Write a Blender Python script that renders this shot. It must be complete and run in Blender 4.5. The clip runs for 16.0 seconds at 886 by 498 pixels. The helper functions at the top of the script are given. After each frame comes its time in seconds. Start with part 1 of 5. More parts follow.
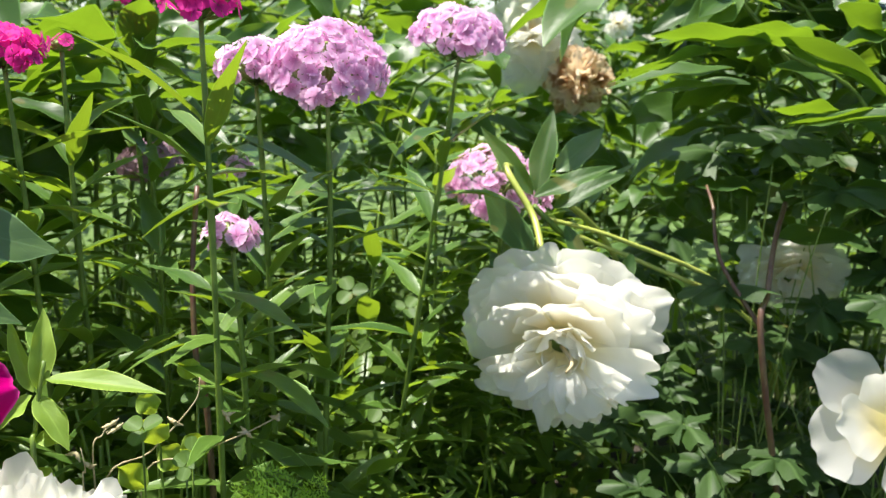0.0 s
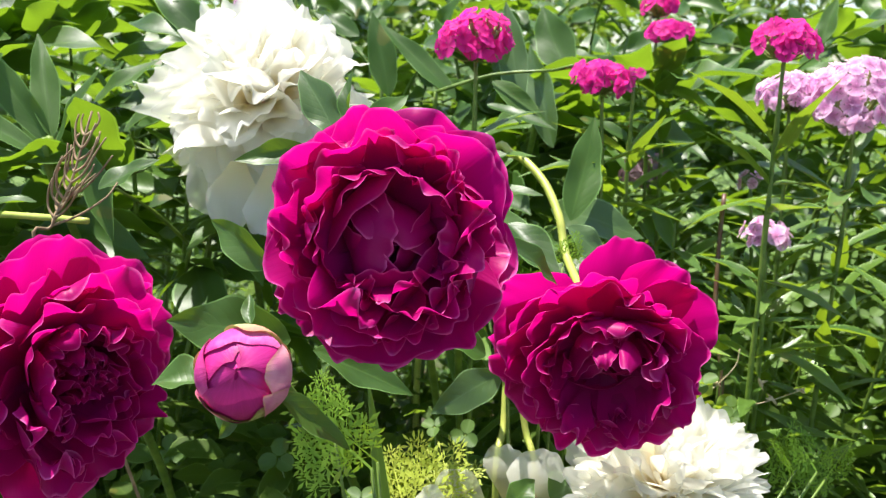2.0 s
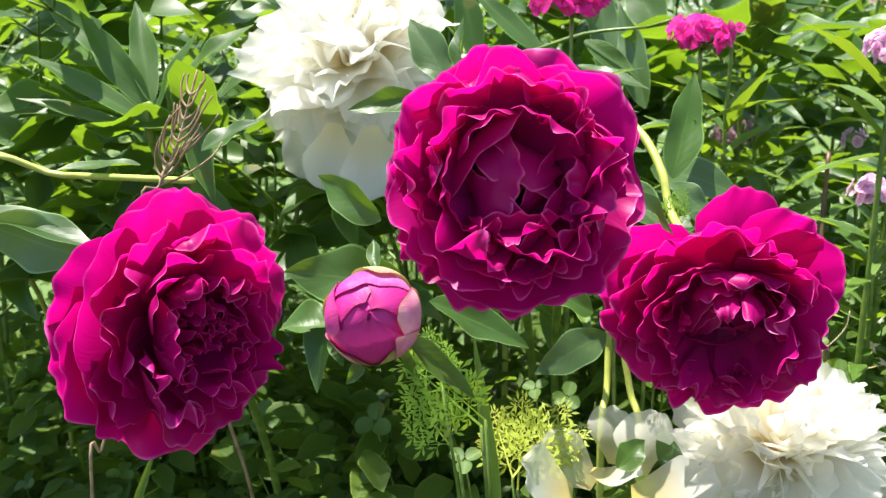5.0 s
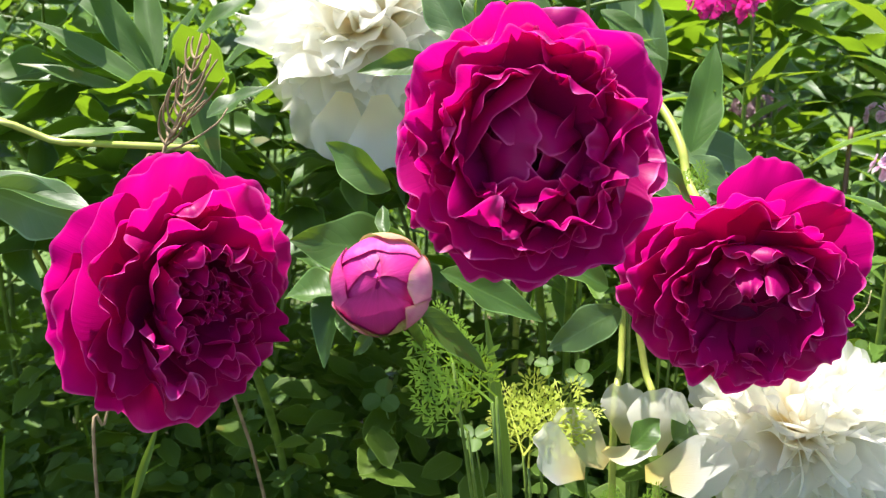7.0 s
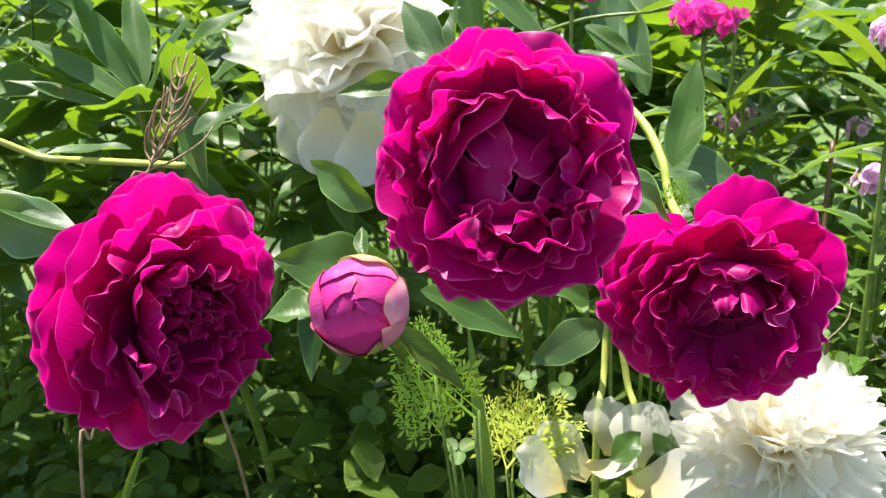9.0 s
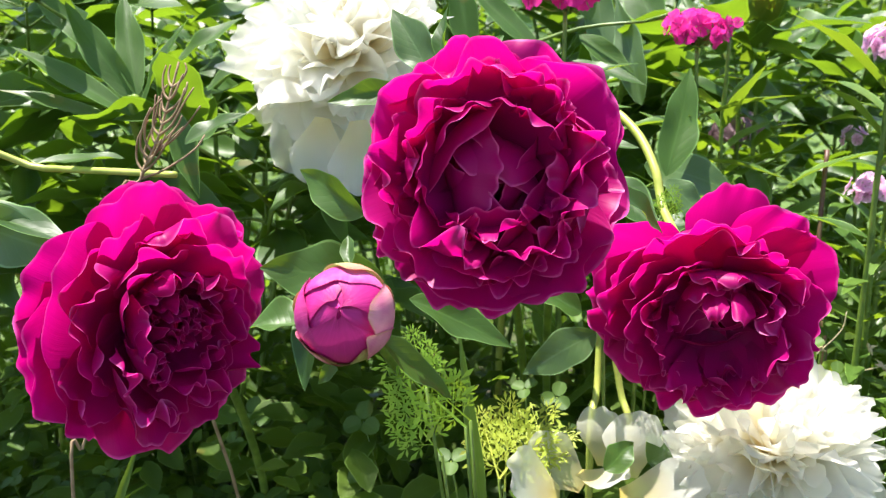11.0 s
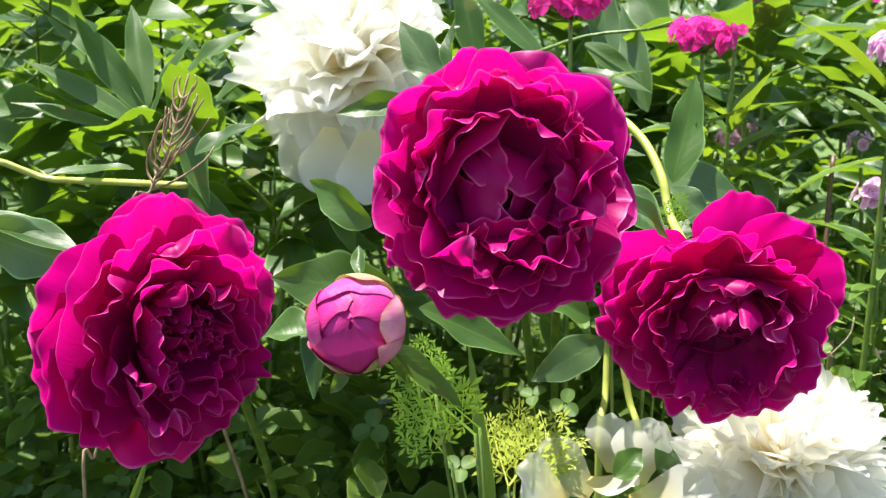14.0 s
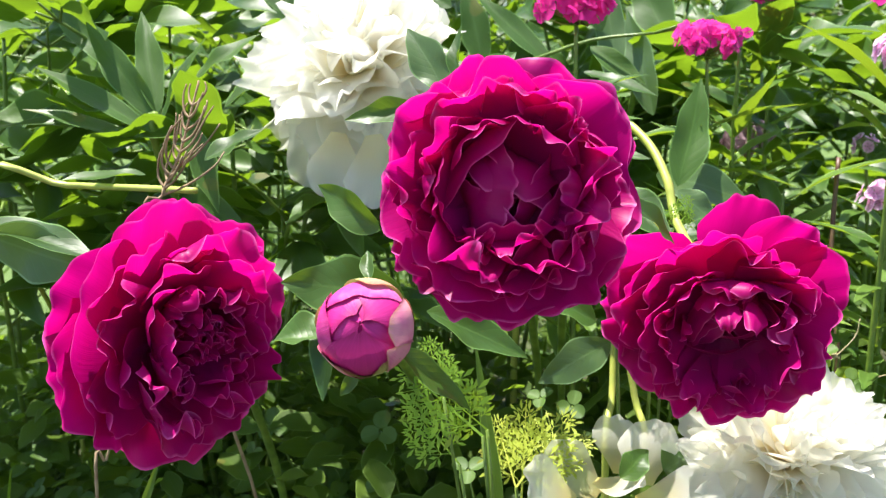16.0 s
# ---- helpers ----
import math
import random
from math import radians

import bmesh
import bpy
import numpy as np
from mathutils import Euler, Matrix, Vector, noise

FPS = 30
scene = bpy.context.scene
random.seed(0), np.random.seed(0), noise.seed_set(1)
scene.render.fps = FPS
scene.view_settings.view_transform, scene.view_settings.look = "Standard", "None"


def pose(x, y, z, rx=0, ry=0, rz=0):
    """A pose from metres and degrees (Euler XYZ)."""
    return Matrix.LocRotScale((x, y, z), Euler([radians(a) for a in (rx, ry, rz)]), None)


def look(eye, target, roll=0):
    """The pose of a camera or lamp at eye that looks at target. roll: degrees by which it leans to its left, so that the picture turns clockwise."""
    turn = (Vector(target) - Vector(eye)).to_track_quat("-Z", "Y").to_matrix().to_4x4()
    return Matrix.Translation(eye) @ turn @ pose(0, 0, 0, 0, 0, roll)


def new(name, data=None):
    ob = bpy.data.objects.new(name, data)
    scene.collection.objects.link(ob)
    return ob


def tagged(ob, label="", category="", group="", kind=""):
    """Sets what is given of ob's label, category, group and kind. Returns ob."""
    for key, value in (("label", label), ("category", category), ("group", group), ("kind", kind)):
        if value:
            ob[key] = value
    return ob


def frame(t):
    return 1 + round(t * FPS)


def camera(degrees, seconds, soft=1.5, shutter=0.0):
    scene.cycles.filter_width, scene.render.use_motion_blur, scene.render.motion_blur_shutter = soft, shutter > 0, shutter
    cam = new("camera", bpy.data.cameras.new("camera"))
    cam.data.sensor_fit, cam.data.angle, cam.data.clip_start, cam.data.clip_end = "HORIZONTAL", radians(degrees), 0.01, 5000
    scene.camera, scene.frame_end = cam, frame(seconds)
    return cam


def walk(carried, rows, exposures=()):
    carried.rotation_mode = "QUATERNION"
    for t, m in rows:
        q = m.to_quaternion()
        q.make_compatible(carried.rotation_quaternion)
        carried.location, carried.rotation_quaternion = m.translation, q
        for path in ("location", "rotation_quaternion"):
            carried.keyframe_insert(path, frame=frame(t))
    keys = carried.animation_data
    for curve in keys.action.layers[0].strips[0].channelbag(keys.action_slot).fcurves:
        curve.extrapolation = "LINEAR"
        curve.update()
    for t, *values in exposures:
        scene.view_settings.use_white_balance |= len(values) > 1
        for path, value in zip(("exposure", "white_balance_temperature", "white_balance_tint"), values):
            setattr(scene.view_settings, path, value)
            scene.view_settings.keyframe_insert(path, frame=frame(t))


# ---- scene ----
cam = camera(53.9, 16.0, 1.2)
cam.data.dof.use_dof, cam.data.dof.focus_distance, cam.data.dof.aperture_fstop = True, 0.42, 21.0
PATH = [
    (0, (0.0216, 0.0312, 0.6692), (-0.1116, 2.3688, 0.1388), 0.1),
    (0.5, (-0.0168, -0.0228, 0.6812), (-0.3732, 2.3004, 0.1952), 0.8),
    (1, (-0.0648, -0.0756, 0.68), (-0.624, 2.2116, 0.2204), 1.0),
    (1.5, (-0.108, -0.12, 0.6776), (-0.864, 2.1096, 0.2144), 1.0),
    (2, (-0.1332, -0.156, 0.68), (-1.0464, 2.0088, 0.1892), 0.7),
    (2.5, (-0.1452, -0.1632, 0.674), (-1.1256, 1.9656, 0.1556), 0.4),
    (3, (-0.1536, -0.1644, 0.6668), (-1.158, 1.9512, 0.1436), 0.1),
    (3.5, (-0.1596, -0.1644, 0.6632), (-1.1832, 1.944, 0.1496), -0.2),
    (6, (-0.1608, -0.1548, 0.6596), (-1.2408, 1.9128, 0.092), -0.7),
    (6.5, (-0.1692, -0.1488, 0.6524), (-1.2516, 1.9128, 0.0704), -0.5),
    (7, (-0.168, -0.15, 0.6524), (-1.248, 1.9116, 0.0656), -0.4),
    (7.5, (-0.1632, -0.15, 0.6548), (-1.2492, 1.908, 0.0692), -0.4),
    (8, (-0.1632, -0.15, 0.6548), (-1.242, 1.9128, 0.074), -0.4),
    (8.5, (-0.162, -0.1512, 0.656), (-1.2324, 1.92, 0.0836), -0.3),
    (9, (-0.1596, -0.1512, 0.6596), (-1.2276, 1.9212, 0.0896), -0.4),
    (9.5, (-0.1584, -0.1488, 0.6584), (-1.2276, 1.926, 0.1016), -0.4),
    (12, (-0.1536, -0.1476, 0.6584), (-1.2276, 1.9308, 0.1208), -0.6),
    (12.5, (-0.1536, -0.1488, 0.6596), (-1.2288, 1.9296, 0.1256), -0.7),
    (13, (-0.1536, -0.1488, 0.6596), (-1.236, 1.926, 0.128), -0.8),
    (13.5, (-0.1536, -0.1512, 0.6596), (-1.2396, 1.9236, 0.1316), -0.9),
    (14, (-0.1548, -0.1512, 0.6608), (-1.2432, 1.9212, 0.1352), -0.9),
    (14.5, (-0.1536, -0.1512, 0.662), (-1.248, 1.9188, 0.1364), -1.0),
    (15, (-0.1536, -0.1524, 0.662), (-1.254, 1.9152, 0.1388), -1.1),
    (15.5, (-0.1536, -0.1548, 0.662), (-1.2564, 1.9128, 0.1424), -1.1),
    (16, (-0.1524, -0.156, 0.6632), (-1.2588, 1.9092, 0.1424), -1.2),
]
walk(cam, [(t, look(eye, target, roll)) for t, eye, target, roll in PATH], [(0.0, 1.25, 6480, 10), (2.0, 1.32, 6480, 10), (3.5, 1.52, 6480, 10), (16.0, 1.52, 6480, 10)])

# ---- world, sun ----
SUN = Vector((-0.24, 0.01, 0.96)).normalized()
world = bpy.data.worlds.new("sky")
scene.world = world
world.use_nodes = True
wn = world.node_tree.nodes
sky = wn.new("ShaderNodeTexSky")
sky.sky_type = "NISHITA"
sky.sun_disc = False
sky.sun_elevation = math.asin(SUN.z)
sky.sun_rotation = math.atan2(SUN.x, SUN.y)
world.node_tree.links.new(sky.outputs[0], wn["Background"].inputs[0])
wn["Background"].inputs[1].default_value = 0.10
sun_data = bpy.data.lights.new("sun", "SUN")
sun_data.energy = 5.0
sun_data.angle = radians(0.53)
sun_data.color = (1.0, 0.95, 0.87)
sun = new("sun", sun_data)
sun.matrix_world = look(SUN * 10, (0, 0, 0))


# ---- materials ----
def lerp(a, b, f):
    return a + (b - a) * f


def nodes_of(name):
    m = bpy.data.materials.new(name)
    m.use_nodes = True
    m.node_tree.nodes.clear()
    return m, m.node_tree.nodes, m.node_tree.links


def math_node(n, l, op, a, b=0.0):
    k = n.new("ShaderNodeMath")
    k.operation = op
    for i, v in enumerate((a, b)):
        if isinstance(v, (int, float)):
            k.inputs[i].default_value = v
        else:
            l.new(v, k.inputs[i])
    return k.outputs[0]


def ramp_node(n, l, fac, stops):
    k = n.new("ShaderNodeValToRGB")
    els = k.color_ramp.elements
    while len(els) < len(stops):
        els.new(0.5)
    for e, (p, c) in zip(els, stops):
        e.position, e.color = p, (*c, 1)
    l.new(fac, k.inputs[0])
    return k.outputs[0]


def mix_node(n, l, fac, a, b, blend="MIX"):
    k = n.new("ShaderNodeMix")
    k.data_type, k.blend_type = "RGBA", blend
    for i, v in ((0, fac), (6, a), (7, b)):
        if isinstance(v, (int, float)):
            k.inputs[i].default_value = v
        elif isinstance(v, tuple):
            k.inputs[i].default_value = (*v, 1)
        else:
            l.new(v, k.inputs[i])
    return k.outputs[2]


def noise_node(n, l, vec, scale, detail=3.0):
    k = n.new("ShaderNodeTexNoise")
    k.inputs["Scale"].default_value, k.inputs["Detail"].default_value = scale, detail
    if vec is not None:
        l.new(vec, k.inputs["Vector"])
    return k.outputs["Fac"]


def thin(n, l, m, colour, through_colour, share, rough, height=None, bump=0.3, sheen=0.0, spec=0.4, dist=0.0006, sheer=0.0):
    """A thin sheet that lets part of the light through."""
    p = n.new("ShaderNodeBsdfPrincipled")
    p.inputs["Roughness"].default_value = rough
    p.inputs["Specular IOR Level"].default_value = spec
    p.inputs["Sheen Weight"].default_value = sheen
    tr = n.new("ShaderNodeBsdfTranslucent")
    for socket, c in ((p.inputs["Base Color"], colour), (tr.inputs["Color"], through_colour)):
        l.new(c, socket)
    if height is not None:
        b = n.new("ShaderNodeBump")
        b.inputs["Strength"].default_value, b.inputs["Distance"].default_value = bump, dist
        l.new(height, b.inputs["Height"])
        l.new(b.outputs[0], p.inputs["Normal"])
        l.new(b.outputs[0], tr.inputs["Normal"])
    s = n.new("ShaderNodeMixShader")
    s.inputs[0].default_value = share
    l.new(p.outputs[0], s.inputs[1])
    l.new(tr.outputs[0], s.inputs[2])
    o = n.new("ShaderNodeOutputMaterial")
    if sheer:
        clear, q = n.new("ShaderNodeBsdfTransparent"), n.new("ShaderNodeMixShader")
        q.inputs[0].default_value = sheer
        l.new(s.outputs[0], q.inputs[1])
        l.new(clear.outputs[0], q.inputs[2])
        s = q
    l.new(s.outputs[0], o.inputs[0])
    return p


def scaled_uv(n, l, sx, sy):
    uv = n.new("ShaderNodeUVMap")
    k = n.new("ShaderNodeMapping")
    k.inputs["Scale"].default_value = (sx, sy, 1)
    l.new(uv.outputs[0], k.inputs[0])
    x = n.new("ShaderNodeSeparateXYZ")
    l.new(uv.outputs[0], x.inputs[0])
    return k.outputs[0], x.outputs[0], x.outputs[1]


def chance(n, island):
    k = n.new("ShaderNodeNewGeometry" if island else "ShaderNodeObjectInfo")
    return k.outputs["Random Per Island" if island else "Random"]


def leaf_material(name, dark, light, glow, rough=0.42, share=0.36, island=False, veins=9.0, spec=0.45):
    m, n, l = nodes_of(name)
    vec, u, v = scaled_uv(n, l, 1, 1)
    rnd = chance(n, island)
    geo = n.new("ShaderNodeNewGeometry")
    blotch = noise_node(n, l, geo.outputs["Position"], 60.0)
    base = mix_node(n, l, rnd, dark, light)
    base = mix_node(n, l, blotch, base, mix_node(n, l, 1.0, base, (0.62, 0.68, 0.6), "MULTIPLY"))
    across = math_node(n, l, "ABSOLUTE", math_node(n, l, "SUBTRACT", u, 0.5))
    rib = math_node(n, l, "LESS_THAN", across, 0.022)
    phase = math_node(n, l, "SUBTRACT", math_node(n, l, "MULTIPLY", v, veins), math_node(n, l, "MULTIPLY", across, 4.5))
    side = math_node(n, l, "POWER", math_node(n, l, "ABSOLUTE", math_node(n, l, "SINE", math_node(n, l, "MULTIPLY", phase, 3.1416))), 0.35)
    vein = math_node(n, l, "MAXIMUM", rib, math_node(n, l, "MULTIPLY", math_node(n, l, "LESS_THAN", side, 0.36), 0.6))
    base = mix_node(n, l, math_node(n, l, "MULTIPLY", vein, 0.22), base, tuple(min(1, 2.0 * c + 0.02) for c in light))
    margin = math_node(n, l, "GREATER_THAN", across, 0.465)
    base = mix_node(n, l, math_node(n, l, "MULTIPLY", margin, 0.55), base, tuple(min(1, 2.4 * c + 0.04) for c in light))
    # now and then a yellowed or bitten spot
    spot = math_node(n, l, "GREATER_THAN", noise_node(n, l, geo.outputs["Position"], 23.0, 1.0), 0.73)
    base = mix_node(n, l, math_node(n, l, "MULTIPLY", spot, 0.5), base, (0.16, 0.13, 0.03))
    glowing = mix_node(n, l, rnd, glow, tuple(0.72 * c for c in glow))
    glowing = mix_node(n, l, math_node(n, l, "MULTIPLY", vein, 0.25), glowing, tuple(0.5 * c for c in glow))
    height = math_node(n, l, "ADD", math_node(n, l, "MULTIPLY", side, 0.6), math_node(n, l, "MULTIPLY", blotch, 1.5))
    fine = noise_node(n, l, geo.outputs["Position"], 420.0, 2.0)
    height = math_node(n, l, "ADD", height, math_node(n, l, "MULTIPLY", fine, 0.5))
    thin(n, l, m, base, glowing, share, rough, height, 0.2, 0.0, spec)
    return m


def petal_material(name, inner, outer, glow, share, rough=0.55, sheen=0.25, streak=0.35, edge=None, mottle=None, reach=0.5, rim=0.962, spec=0.16, sheer=0.0):
    m, n, l = nodes_of(name)
    vec, u, v = scaled_uv(n, l, 46, 1.6)
    lines = noise_node(n, l, vec, 1.0, 4.0)
    rnd = chance(n, False)
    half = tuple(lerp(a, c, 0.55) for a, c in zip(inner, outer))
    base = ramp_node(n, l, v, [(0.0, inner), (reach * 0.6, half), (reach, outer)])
    base = mix_node(n, l, math_node(n, l, "MULTIPLY", lines, streak), base, tuple(0.55 * c for c in outer))
    base = mix_node(n, l, math_node(n, l, "MULTIPLY", rnd, 0.3), base, tuple(0.7 * c for c in outer))
    if mottle:
        geo = n.new("ShaderNodeNewGeometry")
        patch = noise_node(n, l, geo.outputs["Position"], 42.0, 3.0)
        base = mix_node(n, l, ramp_node(n, l, patch, [(0.46, (0, 0, 0)), (0.62, (1, 1, 1))]), base, mottle)
    if edge:
        # the margin takes the edge colour here and there
        patchy = ramp_node(n, l, noise_node(n, l, scaled_uv(n, l, 7, 0.1)[0], 1.0, 2.0), [(0.30, (0, 0, 0)), (0.55, (1, 1, 1))])
        base = mix_node(n, l, math_node(n, l, "MULTIPLY", patchy, ramp_node(n, l, v, [(rim, (0, 0, 0)), (1.0, (1, 1, 1))])), base, edge)
    through_c = mix_node(n, l, 0.3, glow, base)
    thin(n, l, m, base, through_c, share, rough, lines, 0.25, sheen, spec, 0.0006, sheer)
    return m


def stem_material(name, a, b, rough=0.45):
    m, n, l = nodes_of(name)
    geo = n.new("ShaderNodeNewGeometry")
    k = noise_node(n, l, geo.outputs["Position"], 90.0, 4.0)
    p = n.new("ShaderNodeBsdfPrincipled")
    l.new(mix_node(n, l, ramp_node(n, l, k, [(0.35, (0, 0, 0)), (0.65, (1, 1, 1))]), a, b), p.inputs["Base Color"])
    p.inputs["Roughness"].default_value = rough
    bump = n.new("ShaderNodeBump")
    bump.inputs["Strength"].default_value, bump.inputs["Distance"].default_value = 0.4, 0.0008
    l.new(k, bump.inputs["Height"])
    l.new(bump.outputs[0], p.inputs["Normal"])
    o = n.new("ShaderNodeOutputMaterial")
    l.new(p.outputs[0], o.inputs[0])
    return m


PEONY_LEAF = leaf_material("peony_leaf", (0.026, 0.068, 0.014), (0.072, 0.145, 0.026), (0.30, 0.50, 0.02), 0.44, 0.32, spec=0.42)
LANCE_LEAF = leaf_material("lance_leaf", (0.045, 0.105, 0.018), (0.125, 0.215, 0.034), (0.38, 0.56, 0.025), 0.38, 0.30, veins=5.0, spec=0.5)
LOBED_LEAF = leaf_material("lobed_leaf", (0.034, 0.070, 0.020), (0.066, 0.118, 0.032), (0.18, 0.33, 0.03), 0.5, 0.32, spec=0.28)
PALE_LEAF = leaf_material("pale_leaf", (0.065, 0.12, 0.04), (0.10, 0.17, 0.06), (0.30, 0.46, 0.05), 0.36, 0.28, spec=0.55)
# lance leaf green raised to look backlit, for the shoot and the mallow
BACKLIT_LEAF = leaf_material("backlit_leaf", (0.20, 0.32, 0.04), (0.30, 0.44, 0.06), (0.62, 0.78, 0.04), 0.55, 0.42, veins=5.0, spec=0.5)
WEED_LEAF = leaf_material("weed_leaf", (0.042, 0.085, 0.018), (0.12, 0.185, 0.030), (0.28, 0.44, 0.03), 0.55, 0.48, island=True, spec=0.12)
CLOVER_LEAF = leaf_material("clover_leaf", (0.055, 0.115, 0.035), (0.13, 0.22, 0.05), (0.30, 0.46, 0.04), 0.5, 0.45, island=True, spec=0.3)
FAR_LEAF = leaf_material("far_leaf", (0.05, 0.10, 0.022), (0.11, 0.185, 0.035), (0.26, 0.40, 0.03), 0.42, 0.35, island=True)
FERN_LEAF = leaf_material("fern_leaf", (0.18, 0.36, 0.03), (0.30, 0.48, 0.05), (0.50, 0.70, 0.04), 0.5, 0.42, island=True)
YELLOW_FERN = leaf_material("yellow_fern", (0.40, 0.50, 0.05), (0.54, 0.60, 0.08), (0.66, 0.70, 0.06), 0.5, 0.4, island=True)
# edge paints sunlit rim highlights on pale margins; inner darkens towards the petal base
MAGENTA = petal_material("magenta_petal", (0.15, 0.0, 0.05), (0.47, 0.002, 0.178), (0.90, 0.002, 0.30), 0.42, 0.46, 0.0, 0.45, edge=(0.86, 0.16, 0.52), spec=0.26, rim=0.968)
# dark edge on the bud petals draws the shaded creases between them
BUD_PINK = petal_material("bud_petal", (0.60, 0.40, 0.20), (0.62, 0.03, 0.26), (0.8, 0.05, 0.3), 0.10, 0.50, 0.0, 0.8, edge=(0.30, 0.008, 0.10), rim=0.90, spec=0.25)
# lighter copy of the bud pink, for the petals that catch the sun
BUD_SUNLIT = petal_material("sunlit_bud_petal", (0.66, 0.44, 0.22), (0.66, 0.055, 0.30), (0.8, 0.1, 0.35), 0.10, 0.50, 0.0, 0.8, edge=(0.42, 0.02, 0.16), mottle=(0.80, 0.17, 0.42), rim=0.92, spec=0.25)
SEPAL = petal_material("sepal", (0.30, 0.38, 0.10), (0.52, 0.50, 0.20), (0.5, 0.5, 0.12), 0.15, 0.5, 0.0, 0.5, edge=(0.35, 0.12, 0.08), mottle=(0.55, 0.25, 0.18), rim=0.90)
BUD_PALE = petal_material("pale_bud_petal", (0.7, 0.55, 0.25), (0.84, 0.20, 0.40), (0.8, 0.3, 0.4), 0.10, 0.50, 0.0, 0.8, edge=(0.62, 0.30, 0.20), mottle=(0.80, 0.36, 0.42), rim=0.93, spec=0.25)
WHITE = petal_material("white_petal", (0.96, 0.74, 0.16), (0.885, 0.875, 0.815), (0.98, 0.96, 0.85), 0.60, 0.55, 0.0, 0.03, reach=0.62, sheer=0.30)
WITHERED = petal_material("withered_petal", (0.60, 0.36, 0.14), (0.90, 0.78, 0.58), (0.9, 0.7, 0.42), 0.45, 0.7, 0.05, 0.3, mottle=(0.28, 0.11, 0.03))
SOFT_WHITE = petal_material("soft_white_petal", (0.97, 0.82, 0.34), (0.94, 0.93, 0.865), (0.99, 0.97, 0.86), 0.5, 0.55, 0.0, 0.08, reach=0.5, sheer=0.12)
PINK_FLORET = petal_material("pink_floret", (0.50, 0.10, 0.34), (0.88, 0.50, 0.78), (0.98, 0.60, 0.86), 0.58, 0.6, 0.05, 0.3, edge=(0.97, 0.84, 0.93), rim=0.55)
CERISE_FLORET = petal_material("cerise_floret", (0.45, 0.01, 0.17), (0.82, 0.03, 0.36), (0.98, 0.05, 0.45), 0.48, 0.6, 0.1, 0.3)
FADED_FLORET = petal_material("faded_floret", (0.20, 0.10, 0.13), (0.34, 0.22, 0.27), (0.35, 0.2, 0.25), 0.25, 0.7, 0.1, 0.4)
STEM_GREEN = stem_material("stem_green", (0.08, 0.14, 0.02), (0.16, 0.24, 0.035))
STEM_YELLOW = stem_material("stem_yellow", (0.30, 0.36, 0.06), (0.42, 0.44, 0.09))
STEM_RED = stem_material("stem_red", (0.10, 0.042, 0.03), (0.13, 0.085, 0.04))
STRAW = stem_material("straw", (0.38, 0.30, 0.16), (0.50, 0.42, 0.26), 0.8)
DRY = stem_material("dry_stalk", (0.20, 0.125, 0.065), (0.34, 0.24, 0.14), 0.8)
CALYX = stem_material("calyx_green", (0.12, 0.20, 0.04), (0.24, 0.32, 0.07))


def soil_material():
    m, n, l = nodes_of("soil")
    geo = n.new("ShaderNodeNewGeometry")
    a = noise_node(n, l, geo.outputs["Position"], 9.0, 6.0)
    b = noise_node(n, l, geo.outputs["Position"], 160.0, 5.0)
    far = noise_node(n, l, geo.outputs["Position"], 0.7, 4.0)
    earth = mix_node(n, l, a, (0.028, 0.022, 0.016), (0.062, 0.047, 0.032))
    earth = mix_node(n, l, b, earth, (0.03, 0.022, 0.015))
    grass = mix_node(n, l, b, (0.05, 0.10, 0.02), (0.11, 0.17, 0.04))
    dist = n.new("ShaderNodeVectorMath")
    dist.operation = "LENGTH"
    l.new(geo.outputs["Position"], dist.inputs[0])
    fac = ramp_node(n, l, math_node(n, l, "ADD", math_node(n, l, "MULTIPLY", dist.outputs["Value"], 0.24), math_node(n, l, "MULTIPLY", far, 0.4)), [(0.55, (0, 0, 0)), (0.85, (1, 1, 1))])
    p = n.new("ShaderNodeBsdfPrincipled")
    p.inputs["Roughness"].default_value = 0.95
    l.new(mix_node(n, l, fac, earth, grass), p.inputs["Base Color"])
    bump = n.new("ShaderNodeBump")
    bump.inputs["Strength"].default_value, bump.inputs["Distance"].default_value = 0.8, 0.006
    l.new(b, bump.inputs["Height"])
    l.new(bump.outputs[0], p.inputs["Normal"])
    o = n.new("ShaderNodeOutputMaterial")
    l.new(p.outputs[0], o.inputs[0])
    return m


SOIL = soil_material()
BARK = stem_material("bark", (0.08, 0.06, 0.045), (0.15, 0.12, 0.09), 0.9)


# ---- building tools ----
PLACE = {}


def make_mesh(name, verts, faces, material, uvs=None):
    me = bpy.data.meshes.new(name)
    me.from_pydata([tuple(v) for v in verts], [], faces)
    me.materials.append(material)
    if uvs is not None:
        layer = me.uv_layers.new(name="UVMap")
        idx = np.empty(len(me.loops), dtype=np.int32)
        me.loops.foreach_get("vertex_index", idx)
        layer.data.foreach_set("uv", np.asarray(uvs, dtype=np.float32)[idx].ravel())
    me.polygons.foreach_set("use_smooth", [True] * len(me.polygons))
    me.update()
    return me


def thing(name, at, label, category, group="", kind=""):
    ob = new(name)
    ob.empty_display_size = 0.02
    ob.location = at
    PLACE[ob] = Matrix.Translation(at)
    return tagged(ob, label, category, group, kind)


def part(name, me, parent, m=None, label=""):
    """A mesh under a thing or a part, at the world pose m."""
    ob = new(name, me)
    m = m if m is not None else Matrix.Identity(4)
    ob.parent = parent
    ob.matrix_basis = PLACE[parent].inverted() @ m
    PLACE[ob] = m
    return tagged(ob, label)


